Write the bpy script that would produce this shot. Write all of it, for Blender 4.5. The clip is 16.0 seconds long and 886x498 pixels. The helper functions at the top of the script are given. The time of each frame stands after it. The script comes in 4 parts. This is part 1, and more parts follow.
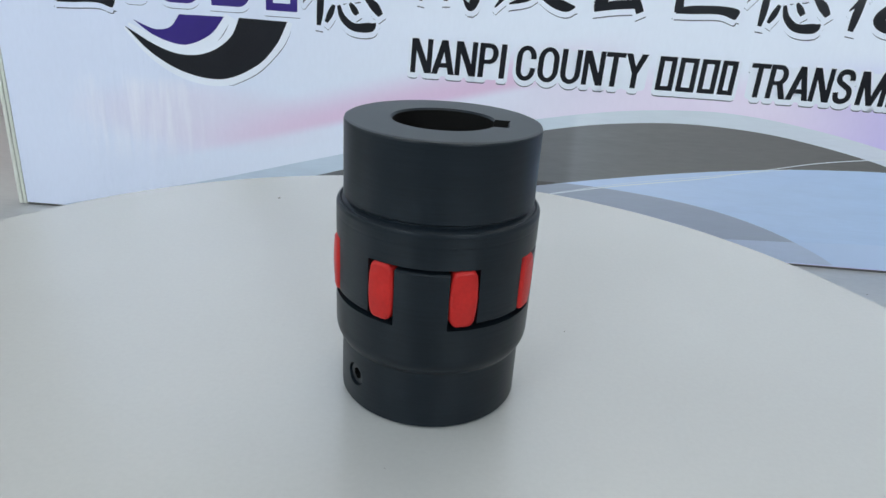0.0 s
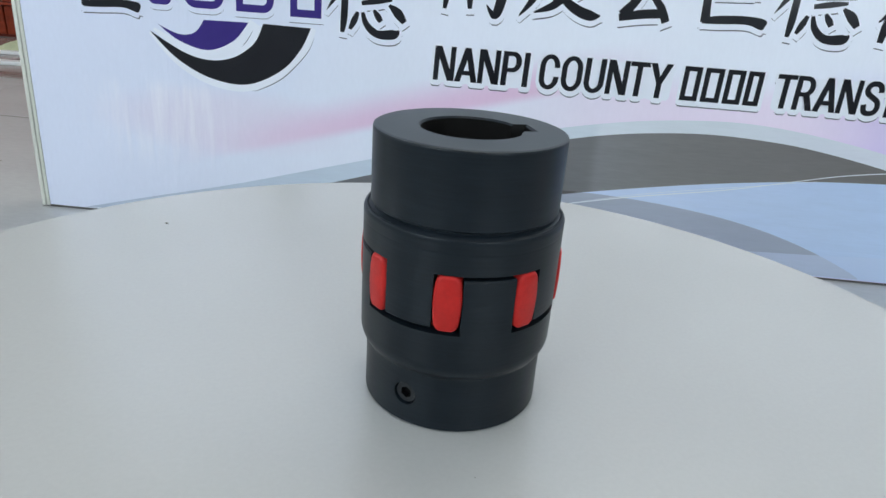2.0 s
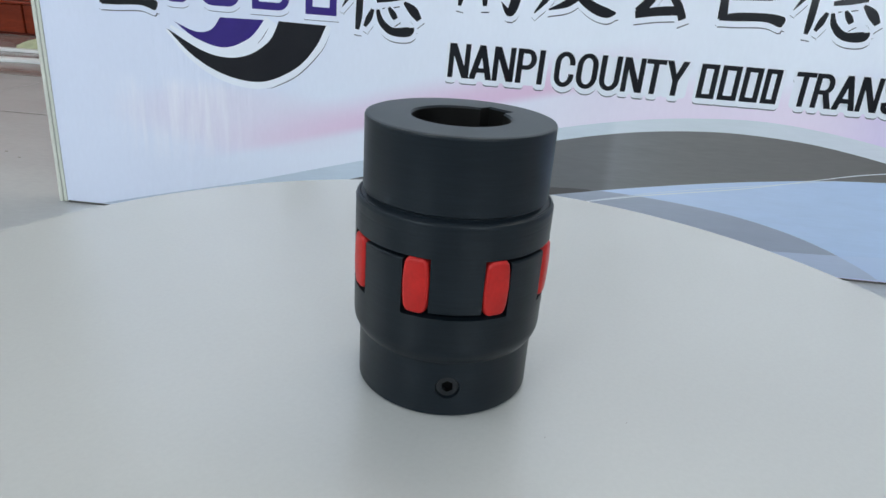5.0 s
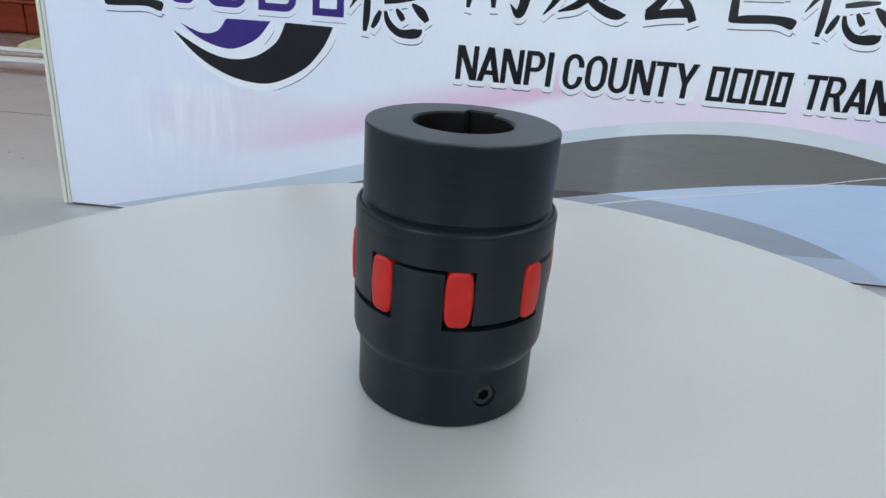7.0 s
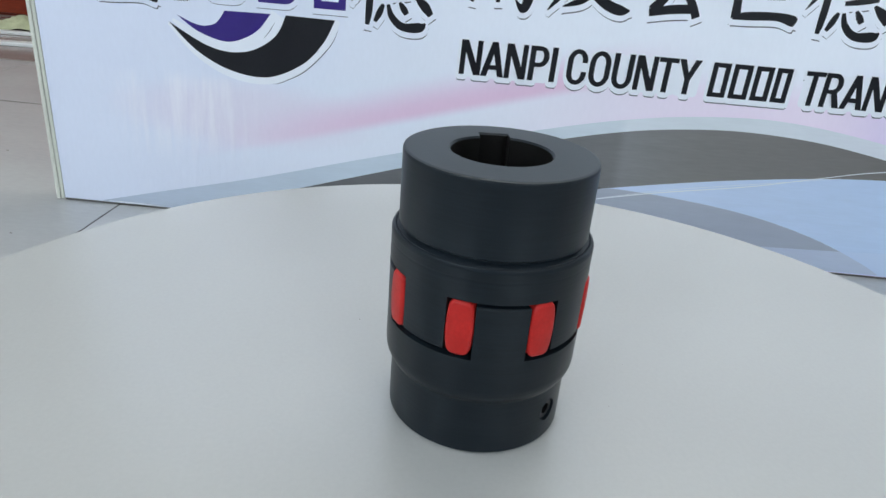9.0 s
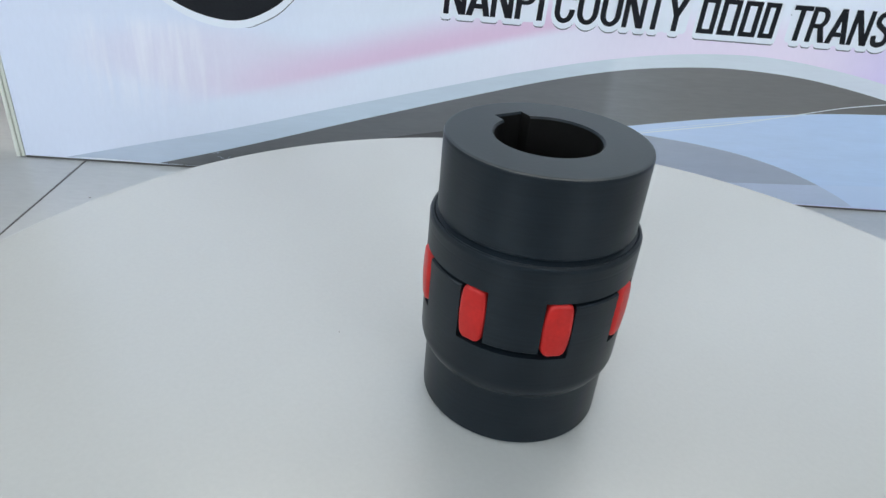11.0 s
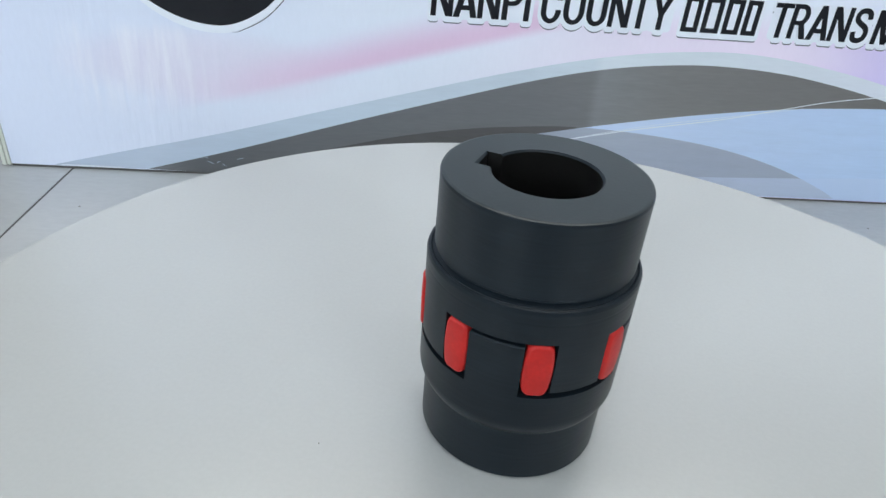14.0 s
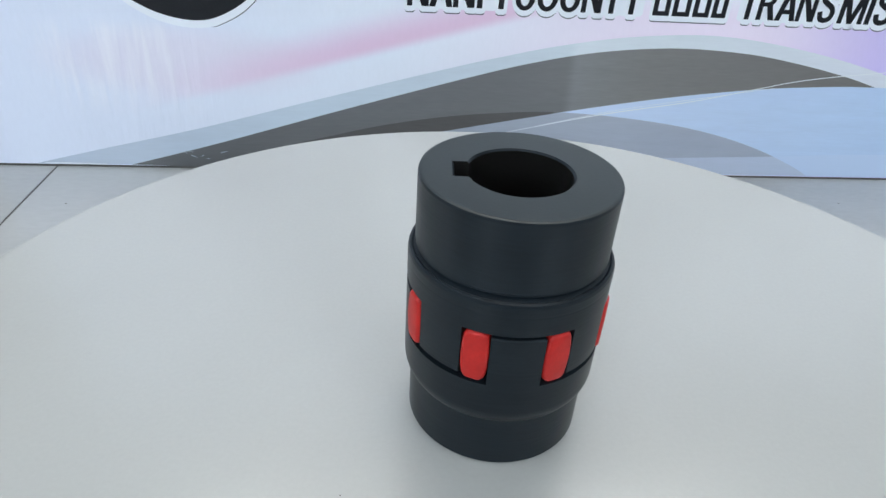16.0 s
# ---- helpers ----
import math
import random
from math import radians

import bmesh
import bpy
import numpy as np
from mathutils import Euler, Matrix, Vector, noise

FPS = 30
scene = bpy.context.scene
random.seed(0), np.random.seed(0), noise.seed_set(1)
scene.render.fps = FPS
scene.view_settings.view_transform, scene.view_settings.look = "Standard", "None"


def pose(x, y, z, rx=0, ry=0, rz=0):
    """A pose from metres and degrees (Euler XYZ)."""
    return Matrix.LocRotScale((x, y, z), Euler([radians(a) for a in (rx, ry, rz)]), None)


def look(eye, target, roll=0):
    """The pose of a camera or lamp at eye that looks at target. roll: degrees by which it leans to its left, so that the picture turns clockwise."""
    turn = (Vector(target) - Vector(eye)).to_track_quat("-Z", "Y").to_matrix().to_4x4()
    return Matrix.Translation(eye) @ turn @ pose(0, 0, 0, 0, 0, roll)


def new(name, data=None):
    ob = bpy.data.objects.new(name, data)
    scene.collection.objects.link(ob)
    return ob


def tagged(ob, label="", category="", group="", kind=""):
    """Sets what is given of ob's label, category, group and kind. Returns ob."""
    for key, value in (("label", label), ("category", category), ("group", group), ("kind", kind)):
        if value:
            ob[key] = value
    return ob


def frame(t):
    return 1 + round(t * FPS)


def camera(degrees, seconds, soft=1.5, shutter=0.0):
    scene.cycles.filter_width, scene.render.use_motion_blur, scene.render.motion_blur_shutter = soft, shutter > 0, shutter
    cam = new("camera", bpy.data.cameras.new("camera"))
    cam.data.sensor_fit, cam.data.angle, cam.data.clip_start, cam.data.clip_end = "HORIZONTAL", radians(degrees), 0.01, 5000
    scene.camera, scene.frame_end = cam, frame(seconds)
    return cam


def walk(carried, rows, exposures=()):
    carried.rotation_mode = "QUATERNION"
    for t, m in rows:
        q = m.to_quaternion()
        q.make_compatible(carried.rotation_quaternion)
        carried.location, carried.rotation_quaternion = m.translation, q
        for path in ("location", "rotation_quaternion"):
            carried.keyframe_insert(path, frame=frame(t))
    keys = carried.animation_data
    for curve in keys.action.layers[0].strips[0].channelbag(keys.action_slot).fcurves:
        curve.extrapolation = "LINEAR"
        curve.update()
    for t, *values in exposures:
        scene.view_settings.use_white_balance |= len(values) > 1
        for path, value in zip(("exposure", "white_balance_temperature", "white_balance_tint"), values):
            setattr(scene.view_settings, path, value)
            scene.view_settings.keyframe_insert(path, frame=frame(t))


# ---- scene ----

# ---------------------------------------------------------------- camera
cam = camera(69.05, 16.0, soft=1.5)
PATH = [
    (0.0, pose(0.0385, -0.3056, 0.3843, 66.74, -3.60, 3.41)),
    (0.5, pose(0.0350, -0.3030, 0.3840, 66.88, -3.49, 3.73)),
    (1.0, pose(0.0313, -0.3020, 0.3870, 67.11, -3.79, 4.00)),
    (1.5, pose(0.0293, -0.3024, 0.3861, 66.99, -3.96, 4.38)),
    (2.0, pose(0.0253, -0.3013, 0.3862, 67.09, -3.98, 4.67)),
    (2.5, pose(0.0240, -0.3014, 0.3846, 67.06, -3.98, 5.24)),
    (3.0, pose(0.0239, -0.3006, 0.3849, 67.17, -3.99, 5.39)),
    (3.5, pose(0.0233, -0.2998, 0.3853, 67.28, -3.97, 5.39)),
    (4.0, pose(0.0236, -0.3017, 0.3823, 66.89, -3.81, 5.61)),
    (6.5, pose(0.0180, -0.2978, 0.3845, 67.17, -3.94, 5.85)),
    (7.0, pose(0.0108, -0.2947, 0.3848, 66.93, -4.00, 5.78)),
    (7.5, pose(-0.0031, -0.2922, 0.3859, 66.78, -4.51, 5.87)),
    (8.0, pose(-0.0167, -0.2918, 0.3914, 66.08, -4.48, 4.77)),
    (8.5, pose(-0.0245, -0.2892, 0.4001, 65.81, -4.70, 4.18)),
    (9.0, pose(-0.0323, -0.2905, 0.4051, 65.19, -4.50, 3.67)),
    (9.5, pose(-0.0441, -0.2850, 0.4118, 63.90, -4.05, 1.90)),
    (10.0, pose(-0.0621, -0.2770, 0.4145, 60.75, -4.19, 0.85)),
    (12.5, pose(-0.0980, -0.2666, 0.4336, 58.76, -4.23, -2.05)),
    (13.0, pose(-0.1025, -0.2659, 0.4343, 58.62, -4.18, -1.81)),
    (13.5, pose(-0.1011, -0.2674, 0.4358, 58.36, -4.10, -1.81)),
    (14.0, pose(-0.0950, -0.2681, 0.4390, 58.40, -4.06, -2.54)),
    (14.5, pose(-0.0964, -0.2668, 0.4392, 58.02, -3.66, -2.83)),
    (15.0, pose(-0.0949, -0.2678, 0.4386, 57.76, -3.20, -3.01)),
    (15.5, pose(-0.0923, -0.2722, 0.4433, 57.59, -2.84, -3.28)),
    (16.0, pose(-0.0890, -0.2854, 0.4506, 57.24, -3.16, -4.27)),
]
# the clip's camera opens up a little as it tips down
walk(cam, PATH, [(0.0, 0.25), (8.5, 0.25), (9.5, 0.27), (10.5, 0.33), (12.5, 0.38), (16.0, 0.38)])

# ---------------------------------------------------------------- light
world = bpy.data.worlds.new("world")
scene.world = world
world.use_nodes = True
wn = world.node_tree.nodes
sky = wn.new("ShaderNodeTexSky")
sky.sky_type, sky.sun_disc = "NISHITA", False
sky.sun_elevation, sky.sun_rotation = radians(40), radians(200)
world.node_tree.links.new(sky.outputs[0], wn["Background"].inputs[0])
wn["Background"].inputs[1].default_value = 0.1

TOP = 0.168          # height of the turntable's top over the floor
SPIN = 11.322        # turn of the turntable, degrees a second
HALL = (-3.6, 4.2, -2.6, 5.2, 3.0)   # x0, x1, y0, y1, height of the room


def area_lamp(name, m, w, h, watts, colour):
    data = bpy.data.lights.new(name, "AREA")
    data.shape, data.size, data.size_y, data.energy, data.color = "RECTANGLE", w, h, watts, colour
    ob = new(name, data)
    ob.matrix_world = m
    return ob


# daylight from unseen windows: two behind the camera, one added at the side
DAY = (0.78, 0.90, 1.0)
area_lamp("unseen_window_light", look((-1.95, -2.57, 1.7), (-1.95, 0, 1.7)), 0.9, 1.5, 36, DAY)
area_lamp("unseen_window_light", look((1.8, -2.57, 1.7), (1.8, 0, 1.7)), 1.6, 1.5, 25, DAY)
area_lamp("unseen_window_light", look((-3.57, 0.2, 1.75), (0, 0.2, 1.75)), 1.7, 1.5, 12, DAY)
# two unseen ceiling panels, added to brighten the tabletop's far side
for yy, watts in ((-0.6, 2), (1.3, 20)):
    area_lamp("added_panel_light", look((0.3, yy, 2.93), (0.3, yy + 0.001, 0)), 2.4, 0.6, watts, (0.98, 0.96, 0.90))


# ---------------------------------------------------------------- materials
def material(name, colour, rough=0.5, metal=0.0, vary=0.15, scale=8.0, fine=0.0, fine_scale=300.0, bump=0.0,
             bump_scale=200.0, stretch=(1, 1, 1), spec=0.5, rough_vary=0.0, coat=0.0, random_tint=0.0):
    """Procedural surface: large blotches, fine grain, bump; in the object's own space."""
    mat = bpy.data.materials.new(name)
    mat.use_nodes = True
    nt = mat.node_tree
    n, l = nt.nodes, nt.links
    b = n["Principled BSDF"]
    b.inputs["Roughness"].default_value = rough
    b.inputs["Metallic"].default_value = metal
    b.inputs["Specular IOR Level"].default_value = spec
    b.inputs["Coat Weight"].default_value = coat
    tc = n.new("ShaderNodeTexCoord")
    mp = n.new("ShaderNodeMapping")
    mp.inputs["Scale"].default_value = stretch
    l.new(tc.outputs["Object"], mp.inputs["Vector"])
    big = n.new("ShaderNodeTexNoise")
    big.inputs["Scale"].default_value, big.inputs["Detail"].default_value = scale, 5
    l.new(mp.outputs[0], big.inputs["Vector"])
    small = n.new("ShaderNodeTexNoise")
    small.inputs["Scale"].default_value, small.inputs["Detail"].default_value = fine_scale, 3
    l.new(mp.outputs[0], small.inputs["Vector"])
    ramp = n.new("ShaderNodeMapRange")
    ramp.inputs["From Min"].default_value, ramp.inputs["From Max"].default_value = 0.3, 0.7
    ramp.inputs["To Min"].default_value, ramp.inputs["To Max"].default_value = 1 - vary, 1 + vary
    l.new(big.outputs[0], ramp.inputs["Value"])
    ramp2 = n.new("ShaderNodeMapRange")
    ramp2.inputs["From Min"].default_value, ramp2.inputs["From Max"].default_value = 0.3, 0.7
    ramp2.inputs["To Min"].default_value, ramp2.inputs["To Max"].default_value = 1 - fine, 1 + fine
    l.new(small.outputs[0], ramp2.inputs["Value"])
    mul = n.new("ShaderNodeMath")
    mul.operation = "MULTIPLY"
    l.new(ramp.outputs[0], mul.inputs[0])
    l.new(ramp2.outputs[0], mul.inputs[1])
    value = mul.outputs[0]
    if random_tint:
        info = n.new("ShaderNodeObjectInfo")
        r3 = n.new("ShaderNodeMapRange")
        r3.inputs["To Min"].default_value, r3.inputs["To Max"].default_value = 1 - random_tint, 1 + random_tint
        l.new(info.outputs["Random"], r3.inputs["Value"])
        m2 = n.new("ShaderNodeMath")
        m2.operation = "MULTIPLY"
        l.new(value, m2.inputs[0])
        l.new(r3.outputs[0], m2.inputs[1])
        value = m2.outputs[0]
    vm = n.new("ShaderNodeVectorMath")
    vm.operation = "SCALE"
    vm.inputs[0].default_value = colour
    l.new(value, vm.inputs["Scale"])
    l.new(vm.outputs[0], b.inputs["Base Color"])
    if rough_vary:
        r4 = n.new("ShaderNodeMapRange")
        r4.inputs["From Min"].default_value, r4.inputs["From Max"].default_value = 0.3, 0.7
        r4.inputs["To Min"].default_value, r4.inputs["To Max"].default_value = rough - rough_vary, rough + rough_vary
        l.new(big.outputs[0], r4.inputs["Value"])
        l.new(r4.outputs[0], b.inputs["Roughness"])
    if bump:
        bn = n.new("ShaderNodeTexNoise")
        bn.inputs["Scale"].default_value, bn.inputs["Detail"].default_value = bump_scale, 3
        l.new(mp.outputs[0], bn.inputs["Vector"])
        bp = n.new("ShaderNodeBump")
        bp.inputs["Strength"].default_value, bp.inputs["Distance"].default_value = bump, 0.001
        l.new(bn.outputs[0], bp.inputs["Height"])
        l.new(bp.outputs[0], b.inputs["Normal"])
    return mat


M_HUB = material("dark_phosphated_steel", (0.0092, 0.0142, 0.0190), 0.35, 0.0, 0.14, 30, 0.14, 900, 0.06, 700, (0.05, 0.05, 1), rough_vary=0.05, spec=0.21)
# the turning grooves run round the axis and draw the highlights out upright
M_HUB.node_tree.nodes["Principled BSDF"].inputs["Anisotropic"].default_value = 0.4
turned = M_HUB.node_tree.nodes.new("ShaderNodeTangent")
turned.direction_type, turned.axis = "RADIAL", "Z"
M_HUB.node_tree.links.new(turned.outputs[0], M_HUB.node_tree.nodes["Principled BSDF"].inputs["Tangent"])
# same steel as M_HUB, tuned apart for the light on the upward face
M_FACE = material("lit_steel_end_face", (0.0062, 0.0135, 0.0170), 0.40, 0.0, 0.08, 40, 0.08, 700, 0.04, 500, spec=0.45)
# hub steel darkened: shade inside the bore put into its colour
M_BORE = material("bore_shade", (0.0065, 0.0062, 0.0058), 0.5, 0.0, 0.10, 60, 0.1, 700, 0.05, 500, spec=0.15)
M_RED = material("red_polyurethane", (0.50, 0.017, 0.014), 0.42, 0, 0.10, 90, 0.06, 500, 0.08, 400, spec=0.3)
M_SCREW = material("black_oxide_screw", (0.016, 0.019, 0.022), 0.42, 0.2, 0.1, 200)
# near-black paints the shade inside the hexagon socket
M_SOCKET = material("socket_shade", (0.004, 0.004, 0.0045), 0.7, 0, 0.1, 200, spec=0.1)
M_TABLE = material("white_laminate", (0.458, 0.464, 0.450), 0.27, 0, 0.025, 3, 0.015, 350, spec=1.0, coat=0.5)
M_TABLE.node_tree.nodes["Principled BSDF"].inputs["Coat Roughness"].default_value = 0.26
M_BASE = material("grey_painted_steel", (0.25, 0.26, 0.27), 0.5, 0, 0.08, 10)
M_SPECK = material("dark_crumb", (0.14, 0.125, 0.11), 0.8, 0, 0.2, 300)
M_TILE = material("polished_porcelain_tile", (0.475, 0.480, 0.478), 0.16, 0, 0.05, 2.2, 0.03, 60, 0.02, 120, (1, 2.4, 1), rough_vary=0.05, random_tint=0.02)
M_BORDER = material("brown_grey_tile", (0.25, 0.215, 0.20), 0.22, 0, 0.12, 3, 0.06, 60, 0.02, 120, (1, 2.4, 1), rough_vary=0.05, random_tint=0.06)
M_JOINT = material("dark_tile_joint", (0.09, 0.085, 0.08), 0.8, 0, 0.2, 30)
M_WALL = material("white_wall_paint", (0.76, 0.76, 0.74), 0.7, 0, 0.03, 2, 0.02, 200, 0.1, 150)
# for the unseen south wall, kept dark so the coupling reflects less
M_GREYWALL = material("grey_wall_paint", (0.26, 0.26, 0.27), 0.7, 0, 0.04, 2, 0.02, 200, 0.1, 150)
M_CEIL = material("ceiling_paint", (0.78, 0.78, 0.77), 0.8, 0, 0.03, 2, 0.02, 200, 0.1, 150)
M_FRAME = material("cream_aluminium_edging", (0.66, 0.67, 0.60), 0.4, 0, 0.05, 20)
M_BACK = material("foam_backing", (0.6, 0.6, 0.58), 0.7, 0, 0.05, 20)
M_BLACK = material("black_print", (0.016, 0.017, 0.021), 0.12, 0, 0.06, 30, 0.05, 400, spec=0.5)
M_INDIGO = material("indigo_print", (0.045, 0.028, 0.20), 0.12, 0, 0.06, 30, spec=0.5)
M_WHITE = material("white_print", (0.845, 0.88, 0.955), 0.12, 0, 0.02, 20, spec=0.5)
M_SHADOW = material("grey_print", (0.09, 0.095, 0.12), 0.12, 0, 0.05, 30, spec=0.5)


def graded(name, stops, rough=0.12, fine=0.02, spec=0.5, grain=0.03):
    """Printed colour that runs along the board, in places with reflected sheen painted in: stops of (x, colour)."""
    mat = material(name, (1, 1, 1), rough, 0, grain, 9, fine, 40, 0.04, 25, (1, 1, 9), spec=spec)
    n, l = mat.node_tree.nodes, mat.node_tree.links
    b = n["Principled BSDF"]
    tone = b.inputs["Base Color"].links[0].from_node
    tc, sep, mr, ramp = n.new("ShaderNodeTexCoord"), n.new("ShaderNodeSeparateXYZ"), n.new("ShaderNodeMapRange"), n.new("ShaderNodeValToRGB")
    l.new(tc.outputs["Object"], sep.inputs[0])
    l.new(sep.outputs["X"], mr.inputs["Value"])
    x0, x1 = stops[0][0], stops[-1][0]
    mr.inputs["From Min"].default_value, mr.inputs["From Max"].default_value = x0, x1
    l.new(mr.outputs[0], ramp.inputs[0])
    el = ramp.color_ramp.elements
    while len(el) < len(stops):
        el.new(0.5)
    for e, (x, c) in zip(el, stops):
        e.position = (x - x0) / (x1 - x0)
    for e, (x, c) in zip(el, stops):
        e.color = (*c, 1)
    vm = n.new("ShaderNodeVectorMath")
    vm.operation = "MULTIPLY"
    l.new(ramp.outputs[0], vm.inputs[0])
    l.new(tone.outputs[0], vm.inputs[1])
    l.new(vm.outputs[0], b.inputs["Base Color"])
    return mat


# painted sheen from x 0.196; both browns darken left where reflection fades
M_TAUPE = graded("brown_grey_print_and_sheen", [(-0.5, (0.095, 0.098, 0.104)), (-0.1, (0.172, 0.176, 0.182)), (0.182, (0.192, 0.194, 0.198)), (0.196, (0.240, 0.245, 0.252)), (0.30, (0.215, 0.212, 0.208)), (0.7, (0.165, 0.158, 0.152))], fine=0.04)
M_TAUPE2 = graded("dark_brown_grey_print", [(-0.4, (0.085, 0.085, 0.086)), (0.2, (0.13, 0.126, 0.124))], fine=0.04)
# step up at x 0.196 paints the same sheen into the pale wave
M_PALE = graded("pale_grey_blue_print_and_sheen", [(-0.6, (0.46, 0.53, 0.66)), (-0.2, (0.58, 0.67, 0.77)), (0.182, (0.65, 0.72, 0.79)), (0.196, (0.73, 0.785, 0.85)), (0.32, (0.70, 0.755, 0.81)), (0.7, (0.71, 0.74, 0.83)), (1.2, (0.6, 0.62, 0.78))])
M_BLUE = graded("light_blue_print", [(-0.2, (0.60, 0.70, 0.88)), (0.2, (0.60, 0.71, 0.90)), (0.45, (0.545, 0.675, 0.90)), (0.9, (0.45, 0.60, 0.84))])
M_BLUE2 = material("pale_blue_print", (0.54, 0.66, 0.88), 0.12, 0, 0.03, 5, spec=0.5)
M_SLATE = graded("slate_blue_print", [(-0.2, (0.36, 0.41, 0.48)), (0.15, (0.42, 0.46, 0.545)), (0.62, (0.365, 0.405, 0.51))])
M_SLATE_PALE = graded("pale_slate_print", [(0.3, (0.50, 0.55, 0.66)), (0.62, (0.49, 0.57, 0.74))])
M_LINE = material("white_line_print", (0.78, 0.82, 0.86), 0.12, 0, 0.02, 5, spec=0.5)
M_RWOOD = material("red_brown_varnished_wood", (0.20, 0.030, 0.012), 0.30, 0, 0.25, 3, 0.2, 30, 0.05, 60, (1, 1, 12), spec=0.25)
M_RWOOD2 = material("dark_red_brown_wood", (0.11, 0.018, 0.010), 0.3, 0, 0.25, 3, 0.2, 30, 0.05, 60, (1, 1, 12), spec=0.25)
M_PLAST = material("white_plastic", (0.75, 0.76, 0.76), 0.35, 0, 0.04, 10)
M_CLOTH = material("yellow_green_cloth", (0.44, 0.46, 0.29), 0.9, 0, 0.15, 30, 0.1, 300, 0.4, 150)
M_GLASSFRAME = material("white_window_frame", (0.75, 0.76, 0.77), 0.4, 0, 0.03, 10)
M_SKYGLOW = bpy.data.materials.new("bright_overcast_outside")
M_SKYGLOW.use_nodes = True
M_SKYGLOW.node_tree.nodes["Principled BSDF"].inputs["Base Color"].default_value = (0.8, 0.85, 0.9, 1)
M_SKYGLOW.node_tree.nodes["Principled BSDF"].inputs["Emission Color"].default_value = (0.86, 0.94, 1.0, 1)
M_SKYGLOW.node_tree.nodes["Principled BSDF"].inputs["Emission Strength"].default_value = 1.6
M_DIFFUSER = bpy.data.materials.new("lit_diffuser")
M_DIFFUSER.use_nodes = True
M_DIFFUSER.node_tree.nodes["Principled BSDF"].inputs["Emission Color"].default_value = (1, 0.98, 0.94, 1)
M_DIFFUSER.node_tree.nodes["Principled BSDF"].inputs["Emission Strength"].default_value = 1.6


def banner_print():
    """Printed ground of the banner: cold white with a rose blush that ends on a rising edge, lilac towards one end;
    some reflections are painted in.
    """
    mat = material("banner_print", (1, 1, 1), 0.10, 0, 0.02, 4, 0.01, 200, 0.10, 18, (1, 1, 0.35), spec=0.5, rough_vary=0.03)
    nt = mat.node_tree
    n, l = nt.nodes, nt.links
    b = n["Principled BSDF"]
    scale_node = b.inputs["Base Color"].links[0].from_node
    tc = n.new("ShaderNodeTexCoord")
    sep = n.new("ShaderNodeSeparateXYZ")
    l.new(tc.outputs["Object"], sep.inputs[0])

    def math_node(op, a, c=None, d=None):
        m = n.new("ShaderNodeMath")
        m.operation = op
        for i, x in enumerate((a, c, d)):
            if x is None:
                continue
            if isinstance(x, (int, float)):
                m.inputs[i].default_value = x
            else:
                l.new(x, m.inputs[i])
        return m.outputs[0]

    def smooth(x, a, c, lo=0.0, hi=1.0):
        m = n.new("ShaderNodeMapRange")
        m.interpolation_type = "SMOOTHSTEP"
        for k, val in (("From Min", a), ("From Max", c), ("To Min", lo), ("To Max", hi)):
            m.inputs[k].default_value = val
        l.new(x, m.inputs["Value"])
        return m.outputs[0]

    def mix(fac, a, c):
        m = n.new("ShaderNodeMix")
        m.data_type = "RGBA"
        l.new(fac, m.inputs["Factor"])
        for sock, x in ((m.inputs[6], a), (m.inputs[7], c)):
            if isinstance(x, tuple):
                sock.default_value = (*x, 1)
            else:
                l.new(x, sock)
        return m.outputs[2]

    x, z = sep.outputs["X"], sep.outputs["Z"]
    # height over the rising edge of the blush
    over = math_node("SUBTRACT", z, math_node("MULTIPLY_ADD", x, 0.27, 0.042 + TOP))
    blush = math_node("MULTIPLY", smooth(over, -0.008, 0.010), smooth(over, 0.012, 0.065, 1, 0))
    blush = math_node("MULTIPLY", blush, smooth(x, -0.5, -0.1))
    blush = math_node("MULTIPLY", blush, smooth(x, 0.05, 0.30, 1, 0))
    # softer rose ground under the lettering, and a lilac end
    rose = math_node("MULTIPLY", smooth(z, TOP + 0.075, TOP + 0.125, 1, 0), smooth(x, -0.12, 0.35))
    # grey-rose haze: the floor's faint reflection painted into the ground
    ex = math_node("DIVIDE", math_node("ADD", x, 0.37), 0.23)
    ez = math_node("DIVIDE", math_node("SUBTRACT", z, TOP - 0.006), 0.058)
    haze = smooth(math_node("ADD", math_node("MULTIPLY", ex, ex), math_node("MULTIPLY", ez, ez)), 0.0, 1.0, 0.34, 0.0)
    lilac = math_node("MULTIPLY", smooth(x, 0.44, 0.72), smooth(z, TOP + 0.09, TOP + 0.16, 1, 0))
    # colder at the left; the lighter end also paints in reflected daylight
    c0 = mix(smooth(x, -0.62, 0.2), (0.74, 0.79, 0.935), (0.87, 0.912, 1.0))
    c1 = mix(math_node("MULTIPLY", rose, 0.75), c0, (0.89, 0.74, 0.90))
    c1 = mix(haze, c1, (0.80, 0.62, 0.74))
    c2 = mix(math_node("MULTIPLY", blush, 0.8), c1, (0.82, 0.54, 0.74))
    c3 = mix(math_node("MULTIPLY", lilac, 0.8), c2, (0.56, 0.48, 0.90))
    # upright ripples where the film has come loose
    mp = n.new("ShaderNodeMapping")
    mp.inputs["Scale"].default_value = (1, 1, 0.10)
    l.new(tc.outputs["Object"], mp.inputs["Vector"])
    rip = n.new("ShaderNodeTexNoise")
    rip.inputs["Scale"].default_value, rip.inputs["Detail"].default_value = 75, 5
    l.new(mp.outputs[0], rip.inputs["Vector"])
    bp = n.new("ShaderNodeBump")
    bp.inputs["Distance"].default_value = 0.0015
